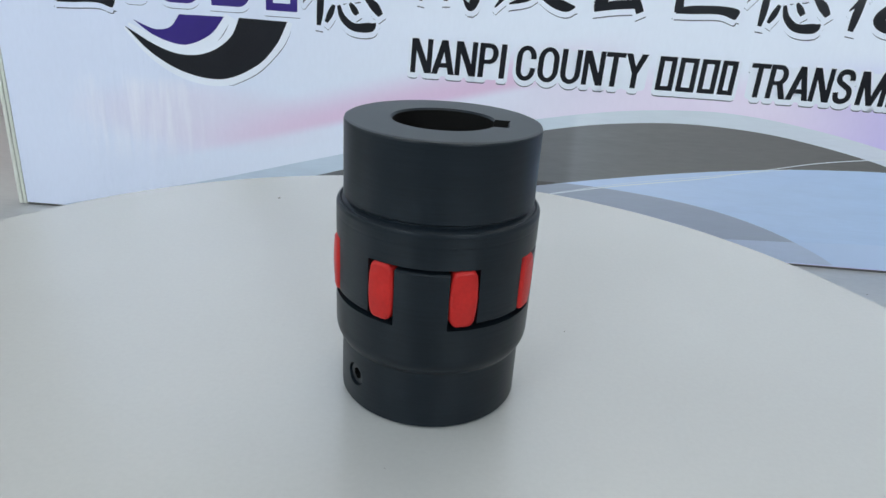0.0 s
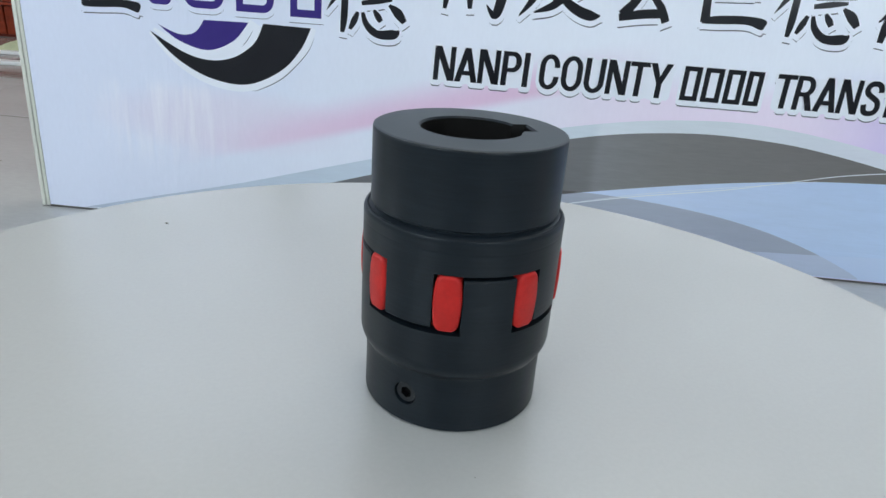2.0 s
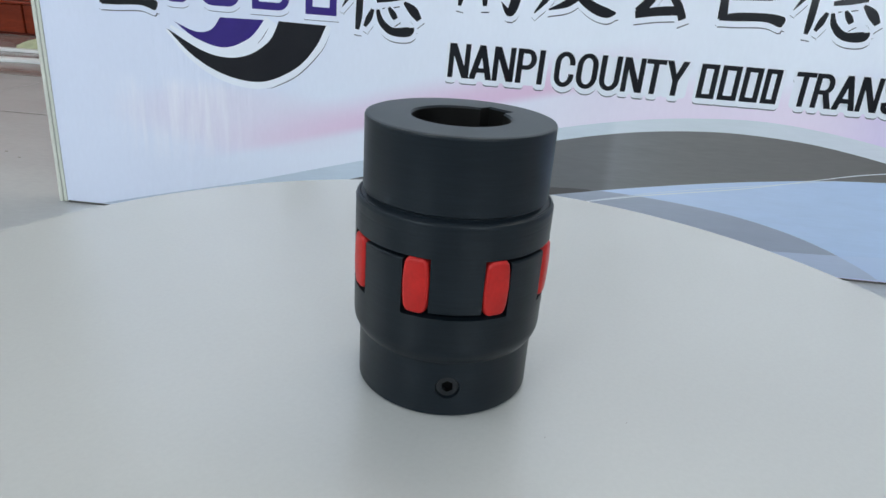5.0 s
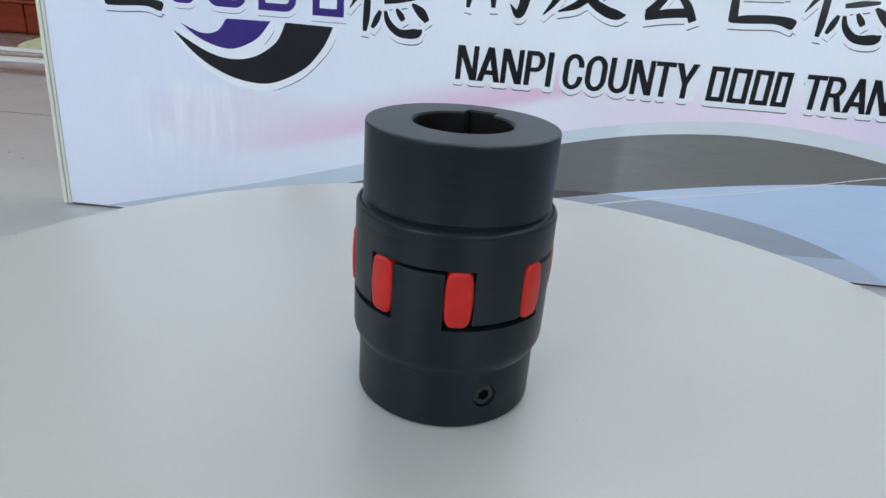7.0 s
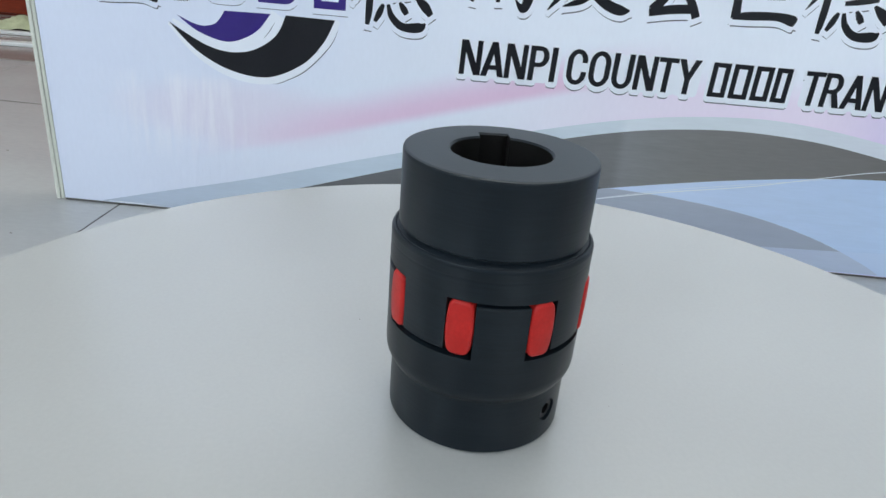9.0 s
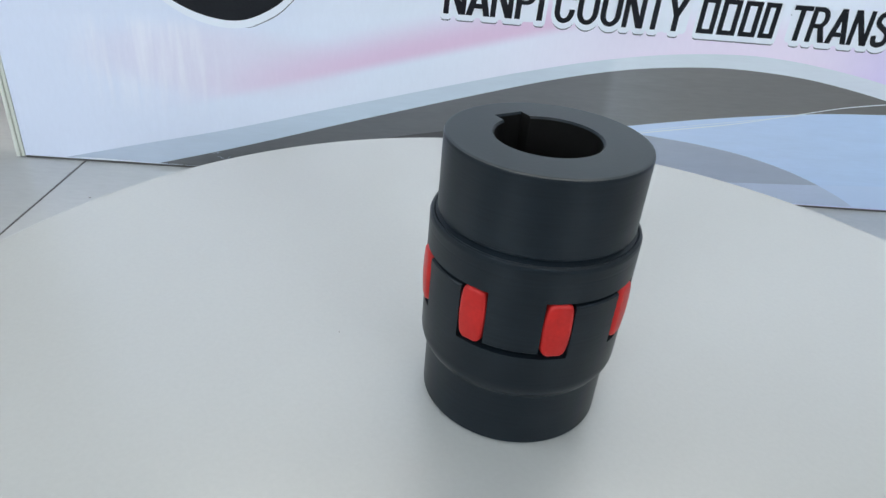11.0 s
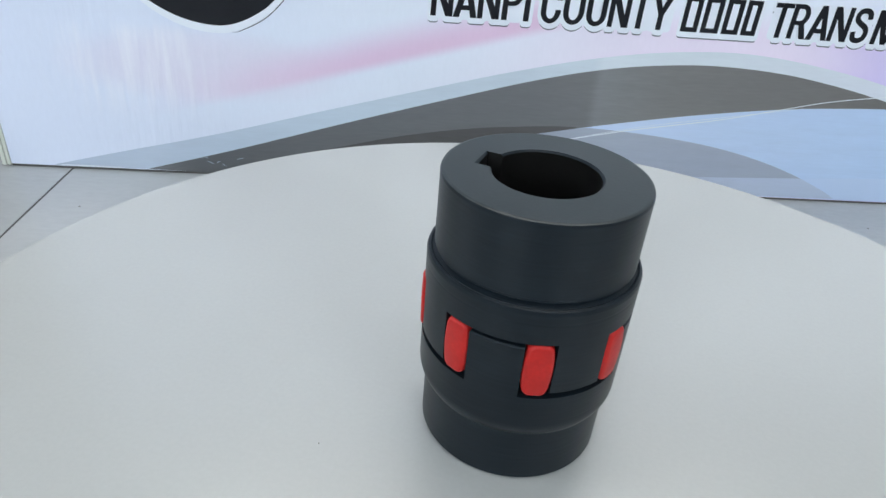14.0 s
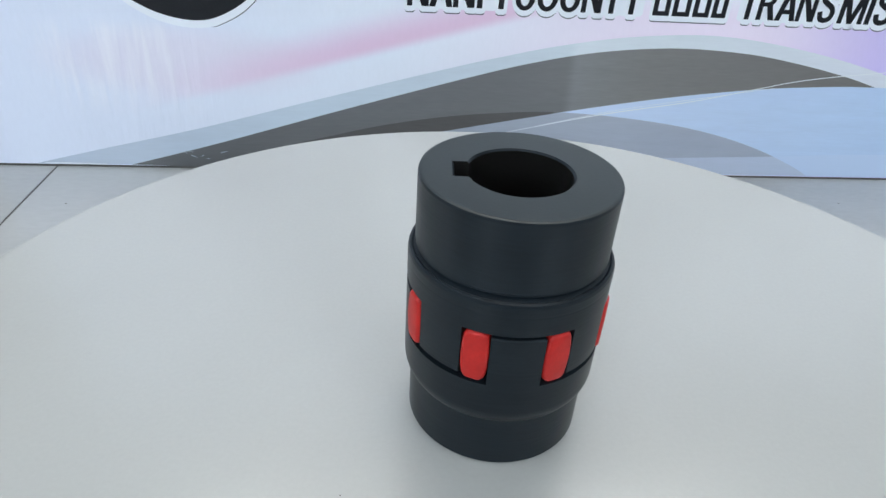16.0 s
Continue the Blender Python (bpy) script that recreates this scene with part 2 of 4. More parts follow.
    l.new(math_node("MULTIPLY", smooth(x, -0.62, -0.5), smooth(x, -0.38, -0.28, 1.0, 0.06)), bp.inputs["Strength"])
    l.new(rip.outputs[0], bp.inputs["Height"])
    # pale upright streaks: reflections in the film, painted into its colour
    glare_streak = math_node("MULTIPLY", smooth(rip.outputs[0], 0.35, 0.72), math_node("MULTIPLY", smooth(x, -0.62, -0.48), smooth(x, -0.42, -0.33, 1, 0)))
    glare_streak = math_node("MULTIPLY", glare_streak, math_node("MULTIPLY", smooth(z, TOP - 0.10, TOP - 0.03), smooth(z, TOP + 0.03, TOP + 0.055, 1, 0)))
    c3 = mix(math_node("MULTIPLY", glare_streak, 0.6), c3, (0.90, 0.90, 0.97))
    l.new(b.inputs["Normal"].links[0].from_socket, bp.inputs["Normal"])
    l.new(bp.outputs[0], b.inputs["Normal"])
    vm = n.new("ShaderNodeVectorMath")
    vm.operation = "MULTIPLY"
    l.new(c3, vm.inputs[0])
    l.new(scale_node.outputs[0], vm.inputs[1])
    l.new(vm.outputs[0], b.inputs["Base Color"])
    return mat


M_BANNER = banner_print()


# ---------------------------------------------------------------- mesh helpers
def mesh_of(name, verts, faces, mat, smooth_angle=None):
    me = bpy.data.meshes.new(name)
    me.from_pydata([tuple(v) for v in verts], [], faces)
    bm = bmesh.new()
    bm.from_mesh(me)
    bmesh.ops.recalc_face_normals(bm, faces=bm.faces)
    bm.to_mesh(me)
    bm.free()
    if smooth_angle:
        for p in me.polygons:
            p.use_smooth = True
        me.set_sharp_from_angle(angle=radians(smooth_angle))
    me.materials.append(mat)
    return me


def part(name, me, parent, label="", m=None):
    ob = new(name, me)
    ob.parent = parent
    if m is not None:
        ob.matrix_basis = m
    return tagged(ob, label) if label else ob


def box(name, x0, x1, y0, y1, z0, z1, mat, bevel=0.0):
    bm = bmesh.new()
    bmesh.ops.create_cube(bm, size=1, matrix=Matrix.Translation(((x0 + x1) / 2, (y0 + y1) / 2, (z0 + z1) / 2)) @ Matrix.Diagonal((x1 - x0, y1 - y0, z1 - z0, 1)))
    if bevel:
        bmesh.ops.bevel(bm, geom=bm.edges[:], offset=bevel, segments=2, profile=0.6, affect="EDGES")
    me = bpy.data.meshes.new(name)
    bm.to_mesh(me)
    bm.free()
    me.materials.append(mat)
    return me


def columns(bore, key=None):
    """Angles (degrees) with the inner radius there: a round bore, with a keyway (angle, half width, depth radius) if given."""
    cols = [(a, bore) for a in range(360)]
    if key:
        at, w, far = key
        d0, d1 = math.degrees(math.asin(w / bore)), math.degrees(math.atan2(w, far))
        cols = [(a, r) for a, r in cols if abs((a - at + 180) % 360 - 180) > d0 + 0.05]
        slot = [(at + s, far / math.cos(radians(s))) for s in (-d1, -d1 / 2, 0, d1 / 2, d1)]
        cols += [(at - d0, bore), *slot, (at + d0, bore)]
        cols = sorted(((a % 360, r) for a, r in cols))
    return cols


def lathe(verts, faces, cols, profile):
    """Closed ring: profile of (radius, z); a radius below 0.001 is an offset from the bore."""
    tight = []   # extra rings close to every edge keep the long faces flat
    for q, (r0, z0) in enumerate(profile):
        r1, z1 = profile[(q + 1) % len(profile)]
        tight.append((r0, z0))
        ln = math.hypot(r1 - r0, z1 - z0)
        if ln > 0.0025 and r0 > 0.002 and r1 > 0.002:
            for t in (0.0004 / ln, 1 - 0.0004 / ln):
                tight.append((r0 + (r1 - r0) * t, z0 + (z1 - z0) * t))
        elif r0 <= 0.002 < r1 and z0 == z1:
            tight.append((r1 - 0.0006, z0))
    profile = tight
    base, n, k = len(verts), len(cols), len(profile)
    for a, rin in cols:
        c, s = math.cos(radians(a)), math.sin(radians(a))
        for r, z in profile:
            rr = rin + r if r <= 0.002 else r
            verts.append((rr * c, rr * s, z))
    for i in range(n):
        j = (i + 1) % n
        for q in range(k):
            w = (q + 1) % k
            faces.append((base + i * k + q, base + j * k + q, base + j * k + w, base + i * k + w))


def sector(verts, faces, a0, a1, r0, r1, z0, z1, ch=0.0008):
    """A jaw: a sector of a ring with a chamfered free end at z1."""
    base = len(verts)
    sgn = 1 if z1 > z0 else -1
    prof = [(r0, z0), (r1, z0), (r1, z1 - sgn * ch), (r1 - ch, z1), (r0, z1)]
    steps = int(round(a1 - a0))
    for i in range(steps + 1):
        a = radians(a0 + (a1 - a0) * i / steps)
        for r, z in prof:
            verts.append((r * math.cos(a), r * math.sin(a), z))
    k = len(prof)
    for i in range(steps):
        for q in range(k):
            w = (q + 1) % k
            faces.append((base + i * k + q, base + (i + 1) * k + q, base + (i + 1) * k + w, base + i * k + w))
    faces.append(tuple(base + q for q in range(k)))
    faces.append(tuple(base + steps * k + q for q in reversed(range(k))))


# ---------------------------------------------------------------- room
# walls and ceiling are unseen, added to bounce and shape the light
X0, X1, Y0, Y1, ZC = HALL
TILE, JX, JY = 0.80, -0.578, 1.188


def wall_with_windows(name, along, holes, length, mat):
    """Wall in its own xz plane, 0.2 m thick behind y=0, with rectangular openings (x0, x1, z0, z1)."""
    ob = new(name)
    cuts = sorted({0.0, length, *[h[0] for h in holes], *[h[1] for h in holes]})
    verts, faces = [], []

    def block(a, c, z0, z1):
        b0 = len(verts)
        verts.extend([(a, 0, z0), (c, 0, z0), (c, 0.2, z0), (a, 0.2, z0), (a, 0, z1), (c, 0, z1), (c, 0.2, z1), (a, 0.2, z1)])
        for f in ((0, 1, 2, 3), (4, 5, 6, 7), (0, 1, 5, 4), (1, 2, 6, 5), (2, 3, 7, 6), (3, 0, 4, 7)):
            faces.append(tuple(b0 + q for q in f))

    for a, c in zip(cuts[:-1], cuts[1:]):
        hole = [h for h in holes if h[0] <= a and h[1] >= c]
        if hole:
            block(a, c, 0, hole[0][2])
            block(a, c, hole[0][3], ZC)
        else:
            block(a, c, 0, ZC)
    me = bpy.data.meshes.new(name)
    me.from_pydata(verts, [], faces)
    me.materials.append(mat)
    bpy.data.objects.remove(ob)
    ob = new(name, me)
    ob.matrix_world = along
    return tagged(ob, "plain white painted wall, unseen, added to close the hall", "wall", kind="structure")


def window_unit(name, along, hole):
    a, c, z0, z1 = hole
    ob = new(name)
    ob.matrix_world = along
    t = 0.05
    for nm, q in (("window_sill", (a - 0.04, c + 0.04, -0.06, 0.06, z0 - 0.03, z0 - 0.001)),
                  ("window_frame", (a, a + t, 0.08, 0.14, z0, z1)), ("window_frame", (c - t, c, 0.08, 0.14, z0, z1)),
                  ("window_frame", (a + t, c - t, 0.08, 0.14, z1 - t, z1)), ("window_frame", (a + t, c - t, 0.08, 0.14, z0, z0 + t)),
                  ("mullion", ((a + c) / 2 - 0.02, (a + c) / 2 + 0.02, 0.085, 0.135, z0 + t, z1 - t))):
        part(nm, box(nm, *q, M_GLASSFRAME), ob)
    part("pane", box("pane", a + 0.01, c - 0.01, 0.15, 0.155, z0 + 0.01, z1 - 0.01, M_SKYGLOW), ob, "bright overcast daylight in the pane")
    return tagged(ob, "unseen white framed window with bright overcast daylight", "window", kind="structure")


south = pose(X1, Y0, 0, 0, 0, 180)
H1, H2 = (X1 - 2.65, X1 - 0.95, 0.9, 2.5), (X1 + 1.45, X1 + 2.45, 0.9, 2.5)
tagged(wall_with_windows("wall_south", south, [H1, H2], X1 - X0, M_GREYWALL), "unseen grey window wall, added dark to dim the coupling's front")
window_unit("window_1", south, H1)
window_unit("window_2", south, H2)
west = pose(X0, Y0, 0, 0, 0, 90)
# unseen side window, added for light from the left
H3 = (1.9, 3.7, 0.95, 2.55)
wall_with_windows("wall_west", west, [H3], Y1 - Y0, M_WALL)
window_unit("added_window_3", west, H3)
wall_with_windows("wall_north", pose(X0, Y1, 0), [], X1 - X0, M_WALL)
wall_with_windows("wall_east", pose(X1, Y1, 0, 0, 0, -90), [], Y1 - Y0, M_WALL)
tagged(new("ceiling", box("ceiling", X0 - 0.2, X1 + 0.2, Y0 - 0.2, Y1 + 0.2, ZC, ZC + 0.15, M_CEIL)), "flat white ceiling, unseen, added to close the hall", "ceiling", kind="structure")
# unseen fixtures added to carry the two panel lamps
for yy in (-0.6, 1.3):
    lamp = new("added_ceiling_light")
    lamp.matrix_world = pose(0.3, yy, 0)
    part("frame", box("frame", -1.24, 1.24, -0.34, 0.34, 2.965, 2.998, M_GLASSFRAME, 0.004), lamp)
    part("diffuser", box("diffuser", -1.2, 1.2, -0.3, 0.3, 2.955, 2.9645, M_DIFFUSER), lamp, "glowing white diffuser")
    tagged(lamp, "added flat white ceiling light panel, out of view, switched on", "ceiling light", "ceiling light panels")

floor = tagged(new("floor", box("floor", X0 - 0.2, X1 + 0.2, Y0 - 0.2, Y1 + 0.2, -0.12, -0.0007, M_JOINT)), "pale grey polished tile floor with dark joints", "floor", kind="structure")
tile_mesh = box("tile", -TILE / 2 + 0.0015, TILE / 2 - 0.0015, -TILE / 2 + 0.0045, TILE / 2 - 0.0045, -0.008, 0, M_TILE, 0.0005)
ix0, ix1 = math.floor((X0 - JX) / TILE), math.ceil((X1 - JX) / TILE)
iy0, iy1 = math.floor((Y0 - JY) / TILE), math.ceil((Y1 - JY) / TILE)
for i in range(ix0, ix1):
    for j in range(iy0 - 1, iy1 + 1):
        y = JY + (j + (1.0 if i >= 0 else 0.5)) * TILE   # beyond this joint the tiles are laid half a tile on
        if Y0 - 0.4 < y < Y1 + 0.4:
            part("tile", tile_mesh, floor, m=pose(JX + (i + 0.5) * TILE, y, 0))


# a darker border of brown-grey tiles in front of the desk
for y0, y1 in ((1.652, 2.445), (2.453, 2.565)):
    piece = box("border_tile", -0.3985, 0.3985, y0, y1, 0.0005, 0.004, M_BORDER, 0.0006)
    for i in range(10):
        part("border_tile", piece, floor, m=pose(X0 + 0.2 + 0.8 * i, 0, 0))

# specks of dirt on the tiles
for x, y, q in ((-0.52, 0.52, 0.0012), (0.62, 0.55, 0.0012), (-0.66, 0.50, 0.0016), (-0.95, 0.87, 0.0022), (-0.90, 0.84, 0.0018), (-1.0, 1.30, 0.002), (-1.24, 1.46, 0.0025)):
    bm = bmesh.new()
    bmesh.ops.create_icosphere(bm, subdivisions=1, radius=q)
    for vv in bm.verts:
        vv.co.x *= 1.6
        vv.co.z = max(vv.co.z, -q * 0.2) * 0.4
    me = bpy.data.meshes.new("dirt_speck")
    bm.to_mesh(me)
    bm.free()
    me.materials.append(M_SPECK)
    part("dirt_speck", me, floor, m=pose(x, y, q * 0.1))


# ---------------------------------------------------------------- turntable
def turntable():
    base = new("turntable")
    v, f = [], []
    n = 96
    cols = [(360 * i / n, 0.05) for i in range(n)]
    lathe(v, f, cols, [(0.05, 0.0), (0.26, 0.0), (0.27, 0.01), (0.27, 0.105), (0.26, 0.115), (0.05, 0.115)])
    part("drum", mesh_of("drum", v, f, M_BASE, 40), base)
    v, f = [], []
    lathe(v, f, cols, [(0.01, 0.1152), (0.12, 0.1152), (0.12, 0.1378), (0.01, 0.1378)])
    part("bearing", mesh_of("bearing", v, f, M_SCREW, 40), base)
    tagged(base, "low round turntable with a turning white laminate top", "turntable")
    R, n = 0.3992, 240
    verts, faces = [], []
    prof = [(0.0, -0.03), (R - 0.002, -0.03), (R, -0.028), (R, -0.0012), (R - 0.0012, 0.0)]
    ring = []
    for i in range(n):
        a = 2 * math.pi * i / n
        ring.append([len(verts) + q for q in range(4)])
        for r, z in prof[1:]:
            verts.append((r * math.cos(a), r * math.sin(a), z))
    for i in range(n):
        j = (i + 1) % n
        for q in range(3):
            faces.append((ring[i][q], ring[j][q], ring[j][q + 1], ring[i][q + 1]))
    faces.append([r[3] for r in ring])
    faces.append([r[0] for r in reversed(ring)])
    disc = part("tabletop", mesh_of("tabletop", verts, faces, M_TABLE, 40), base, "round white laminate top, slowly turning")
    rnd = random.Random(4)
    # crumbs that ride on the disc
    spots = [(-0.1467, 0.2928, 0.0013), (0.1115, 0.0752, 0.0004), (0.0105, -0.0687, 0.00025), (0.0521, -0.0949, 0.00025)]
    for x, y, r in spots:
        bm = bmesh.new()
        bmesh.ops.create_icosphere(bm, subdivisions=1, radius=r)
        for vv in bm.verts:
            vv.co.x *= rnd.uniform(0.8, 1.8)
            vv.co.z = max(vv.co.z, -r * 0.2) * 0.5
        me = bpy.data.meshes.new("crumb")
        bm.to_mesh(me)
        bm.free()
        me.materials.append(M_SPECK)
        part("crumb", me, disc, m=pose(x, y, 0.0001 + r * 0.1))
    return disc


disc = turntable()


# ---------------------------------------------------------------- coupling
def drilled(me, m, radius, depth):
    """The mesh with a round hole bored along the z axis of m, made once and baked into plain mesh data."""
    bm = bmesh.new()
    bmesh.ops.create_cone(bm, cap_ends=True, segments=40, radius1=radius, radius2=radius + 0.0006, depth=2 * depth)
    tool_me = bpy.data.meshes.new("tool")
    bm.to_mesh(tool_me)
    bm.free()
    tool_me.materials.append(M_HUB)
    tool, body = new("tool", tool_me), new("body", me)
    tool.matrix_world = m
    cut = body.modifiers.new("hole", "BOOLEAN")
    cut.operation, cut.object, cut.solver = "DIFFERENCE", tool, "EXACT"
    bpy.context.view_layer.update()
    out = bpy.data.meshes.new_from_object(body.evaluated_get(bpy.context.evaluated_depsgraph_get()))
    bpy.data.objects.remove(body)
    bpy.data.objects.remove(tool)
    for p in out.polygons:
        p.use_smooth = True
    out.set_sharp_from_angle(angle=radians(35))
    return out


def coupling():
    """Local angle 0 is the middle of a lower jaw; z from the disc's top."""
    R1, R2, BORE, HT = 0.049, 0.0525, 0.0255, 0.150
    ob = new("jaw_coupling")
    # lower hub, with a soft shoulder
    v, f = [], []
    lathe(v, f, columns(BORE), [(0.001, 0.0), (R1 - 0.0012, 0.0), (R1, 0.0012), (R1, 0.0322), (R1 + 0.0002, 0.0330), (R1 + 0.0007, 0.0338), (R1 + 0.0014, 0.0348), (R2 - 0.0013, 0.0362), (R2 - 0.0007, 0.0376), (R2 - 0.0003, 0.0391), (R2 - 0.0001, 0.0404), (R2, 0.0418), (R2, 0.0598), (0.0, 0.0598), (0.0, 0.001)])
    at = radians(SCREW_AT)
    drill = Matrix.Translation((R1 * math.cos(at), R1 * math.sin(at), 0.0182)) @ pose(0, 0, 0, 0, 0, SCREW_AT) @ pose(0, 0, 0, 0, 90, 0)
    low = part("lower_hub", drilled(mesh_of("lower_hub", v, f, M_HUB, 35), drill, 0.0062, 0.006), ob)
    v, f = [], []
    sector(v, f, -14.5, 14.5, 0.031, R2, 0.0598, 0.0891)
    claw = mesh_of("claw", v, f, M_HUB, 35)
    for k in range(4):
        part("claw", claw, low, m=pose(0, 0, 0, 0, 0, 90 * k))
    # upper hub, with the keyway
    v, f = [], []
    key = (KEY_AT, 0.0079, 0.0317)
    lathe(v, f, columns(BORE, key), [(0.001, HT), (R1 - 0.0014, HT), (R1 - 0.0004, HT - 0.0004), (R1, HT - 0.0014), (R1, 0.1122), (R1 - 0.0012, 0.1112), (R1 - 0.0012, 0.1100), (R1 + 0.0008, 0.1091),
                                     (R2 - 0.0018, 0.1096), (R2 - 0.0006, 0.1089), (R2, 0.1074), (R2, 0.1030), (R2 - 0.00006, 0.1026), (R2 - 0.00006, 0.1022), (R2, 0.1018),
                                     (R2, 0.0914), (0.0, 0.0914), (0.0, HT - 0.001)])
    me = mesh_of("upper_hub", v, f, M_HUB, 35)
    me.materials.append(M_FACE)
    # bore and keyway walls take the painted shade
    me.materials.append(M_BORE)
    for p in me.polygons:
        if p.normal.z > 0.9 and p.center.z > HT - 0.0003:
            p.material_index = 1
        elif math.hypot(p.center.x, p.center.y) < 0.034 and abs(p.normal.z) < 0.3:
            p.material_index = 2
    high = part("upper_hub", me, ob, "dark hub with a flat end face and a keyway")
    v, f = [], []
    sector(v, f, -14.5, 14.5, 0.031, R2, 0.0914, 0.0624)
    claw = mesh_of("claw", v, f, M_HUB, 35)
    for k in range(4):
        part("claw", claw, high, m=pose(0, 0, 0, 0, 0, 45 + 90 * k))
    # elastomer spider: a ring and eight cushions between the jaws
    spider = new("spider")
    spider.parent = ob
    v, f = [], []
    lathe(v, f, [(3 * i, 0.02) for i in range(120)], [(0.020, 0.066), (0.0305, 0.066), (0.0305, 0.086), (0.020, 0.086)])
    me = mesh_of("spider", v, f, M_RED, 40)
    bpy.data.objects.remove(spider)
    spider = part("spider", me, ob, "red elastic spider ring")
    bm = bmesh.new()
    bmesh.ops.create_cube(bm, size=1, matrix=Matrix.Translation((0.0428, 0, 0.0764)) @ Matrix.Diagonal((0.0230, 0.0142, 0.0298, 1)))
    for zc in (0.0695, 0.0764, 0.0833):
        bmesh.ops.bisect_plane(bm, geom=bm.verts[:] + bm.edges[:] + bm.faces[:], plane_co=(0, 0, zc), plane_no=(0, 0, 1))
    along = [e for e in bm.edges if abs(abs(e.verts[0].co.z - 0.0764) - 0.0149) < 1e-4 and abs(e.verts[0].co.x - e.verts[1].co.x) > 0.01]
    bmesh.ops.bevel(bm, geom=along, offset=0.0038, segments=6, profile=0.5, affect="EDGES")
    rims = [e for e in bm.edges if e.verts[0].co.x > 0.05 and e.verts[1].co.x > 0.05 and len({f.normal.to_tuple(2) for f in e.link_faces}) > 1 and any(abs(f.normal.x) > 0.9 for f in e.link_faces)]
    bmesh.ops.bevel(bm, geom=rims, offset=0.0020, segments=4, profile=0.5, affect="EDGES")
    for vv in bm.verts:   # slightly barrelled sides
        q = (vv.co.z - 0.0764) / 0.0143
        vv.co.y *= 1.0 - 0.20 * q * q
        vv.co.x -= 0.0008 * q * q + 0.0012 * (vv.co.y / 0.007) ** 2
    cm = bpy.data.meshes.new("cushion")
    bm.to_mesh(cm)
    bm.free()
    for p in cm.polygons:
        p.use_smooth = True
    cm.materials.append(M_RED)
    for k in range(8):
        part("cushion", cm, spider, m=pose(0, 0, 0, 0, 0, 22.5 + 45 * k))
    # set screw, sunk in its threaded hole, with a hexagon socket
    place = drill @ Matrix.Translation((0, 0, -0.0016))
    v, f = [], []
    out = [(0.0057 * math.cos(radians(10 * i)), 0.0057 * math.sin(radians(10 * i))) for i in range(36)]
    hexa = []
    for i in range(36):
        a = (10 * i) % 60 - 30
        r = 0.0029 / math.cos(radians(a))
        hexa.append((r * math.cos(radians(10 * i)), r * math.sin(radians(10 * i))))
    for (xo, yo), (xi, yi) in zip(out, hexa):
        v += [(xo, yo, -0.003), (xo, yo, 0.0001), (xi, yi, 0.0001), (xi, yi, -0.0030)]
    for i in range(36):
        j = (i + 1) % 36
        for q in range(3):
            f.append((4 * i + q, 4 * j + q, 4 * j + q + 1, 4 * i + q + 1))
    f.append([4 * i + 3 for i in range(36)])
    me = mesh_of("set_screw", v, f, M_SCREW, 30)
    me.materials.append(M_SOCKET)
    for p in me.polygons:
        if all(math.hypot(me.vertices[i].co.x, me.vertices[i].co.y) < 0.0036 for i in p.vertices):
            p.material_index = 1
    part("set_screw", me, low, "black hexagon socket set screw", place)
    return tagged(ob, "dark grey steel jaw coupling with red spider on the turntable", "coupling")


PHASE = -93.5        # world angle of the local zero at the start
KEY_AT = (-4.6 - PHASE) % 360
SCREW_AT = -138.8 - PHASE
jaw = coupling()


# ---------------------------------------------------------------- banner board
D, LEAN = 0.6471, 0.0728
board = new("banner_board")
# board space: x along, z up the board (height over the floor), y into the board; it leans back a little
board.matrix_world = Matrix.Translation((0, D - LEAN * TOP, 0)) @ pose(0, 0, 0, -math.degrees(math.atan(LEAN)), 0, 0)
STRETCH = math.hypot(1, LEAN)
BX0, BX1, BZ1 = -0.6635, 1.75, 0.95


def skewed(me):
    """The board's end is cut a little out of square."""
    for v in me.vertices:
        if v.co.x < 0:
            v.co.x -= 0.028 * v.co.z
    return me


part("panel", skewed(box("panel", BX0, BX1, 0.0, 0.012, 0.004, BZ1, M_BANNER)), board, "glossy printed face with rose and blue waves")
part("backing", skewed(box("backing", BX0 + 0.004, BX1 - 0.004, 0.0125, 0.03, 0.006, BZ1 - 0.002, M_BACK)), board)
part("edging", skewed(box("edging", BX0 - 0.012, BX0 - 0.0062, -0.003, 0.032, 0.002, BZ1, M_FRAME, 0.001)), board, "cream edging strip")
part("edging", skewed(box("edging", BX0 - 0.0056, BX0 - 0.0008, -0.0012, 0.03, 0.002, BZ1, M_FRAME, 0.001)), board)
# dark strip in place of the shadow gap between board and floor
part("shadow_gap_strip", box("shadow_gap_strip", BX0, BX1, 0.001, 0.012, 0.0005, 0.0038, M_JOINT), board, "dark strip standing for the shadow gap under the board")
tagged(board, "white printed company banner board leaning back on the floor", "banner board")


def bz(z):
    """Height over the turntable's top to distance up the board."""
    return (0.9918 * (z + 0.166) + TOP - 0.1656) * STRETCH


LAYER = 0.000025   # thickness of one printed film


def bx(x):
    return 0.9878 * x


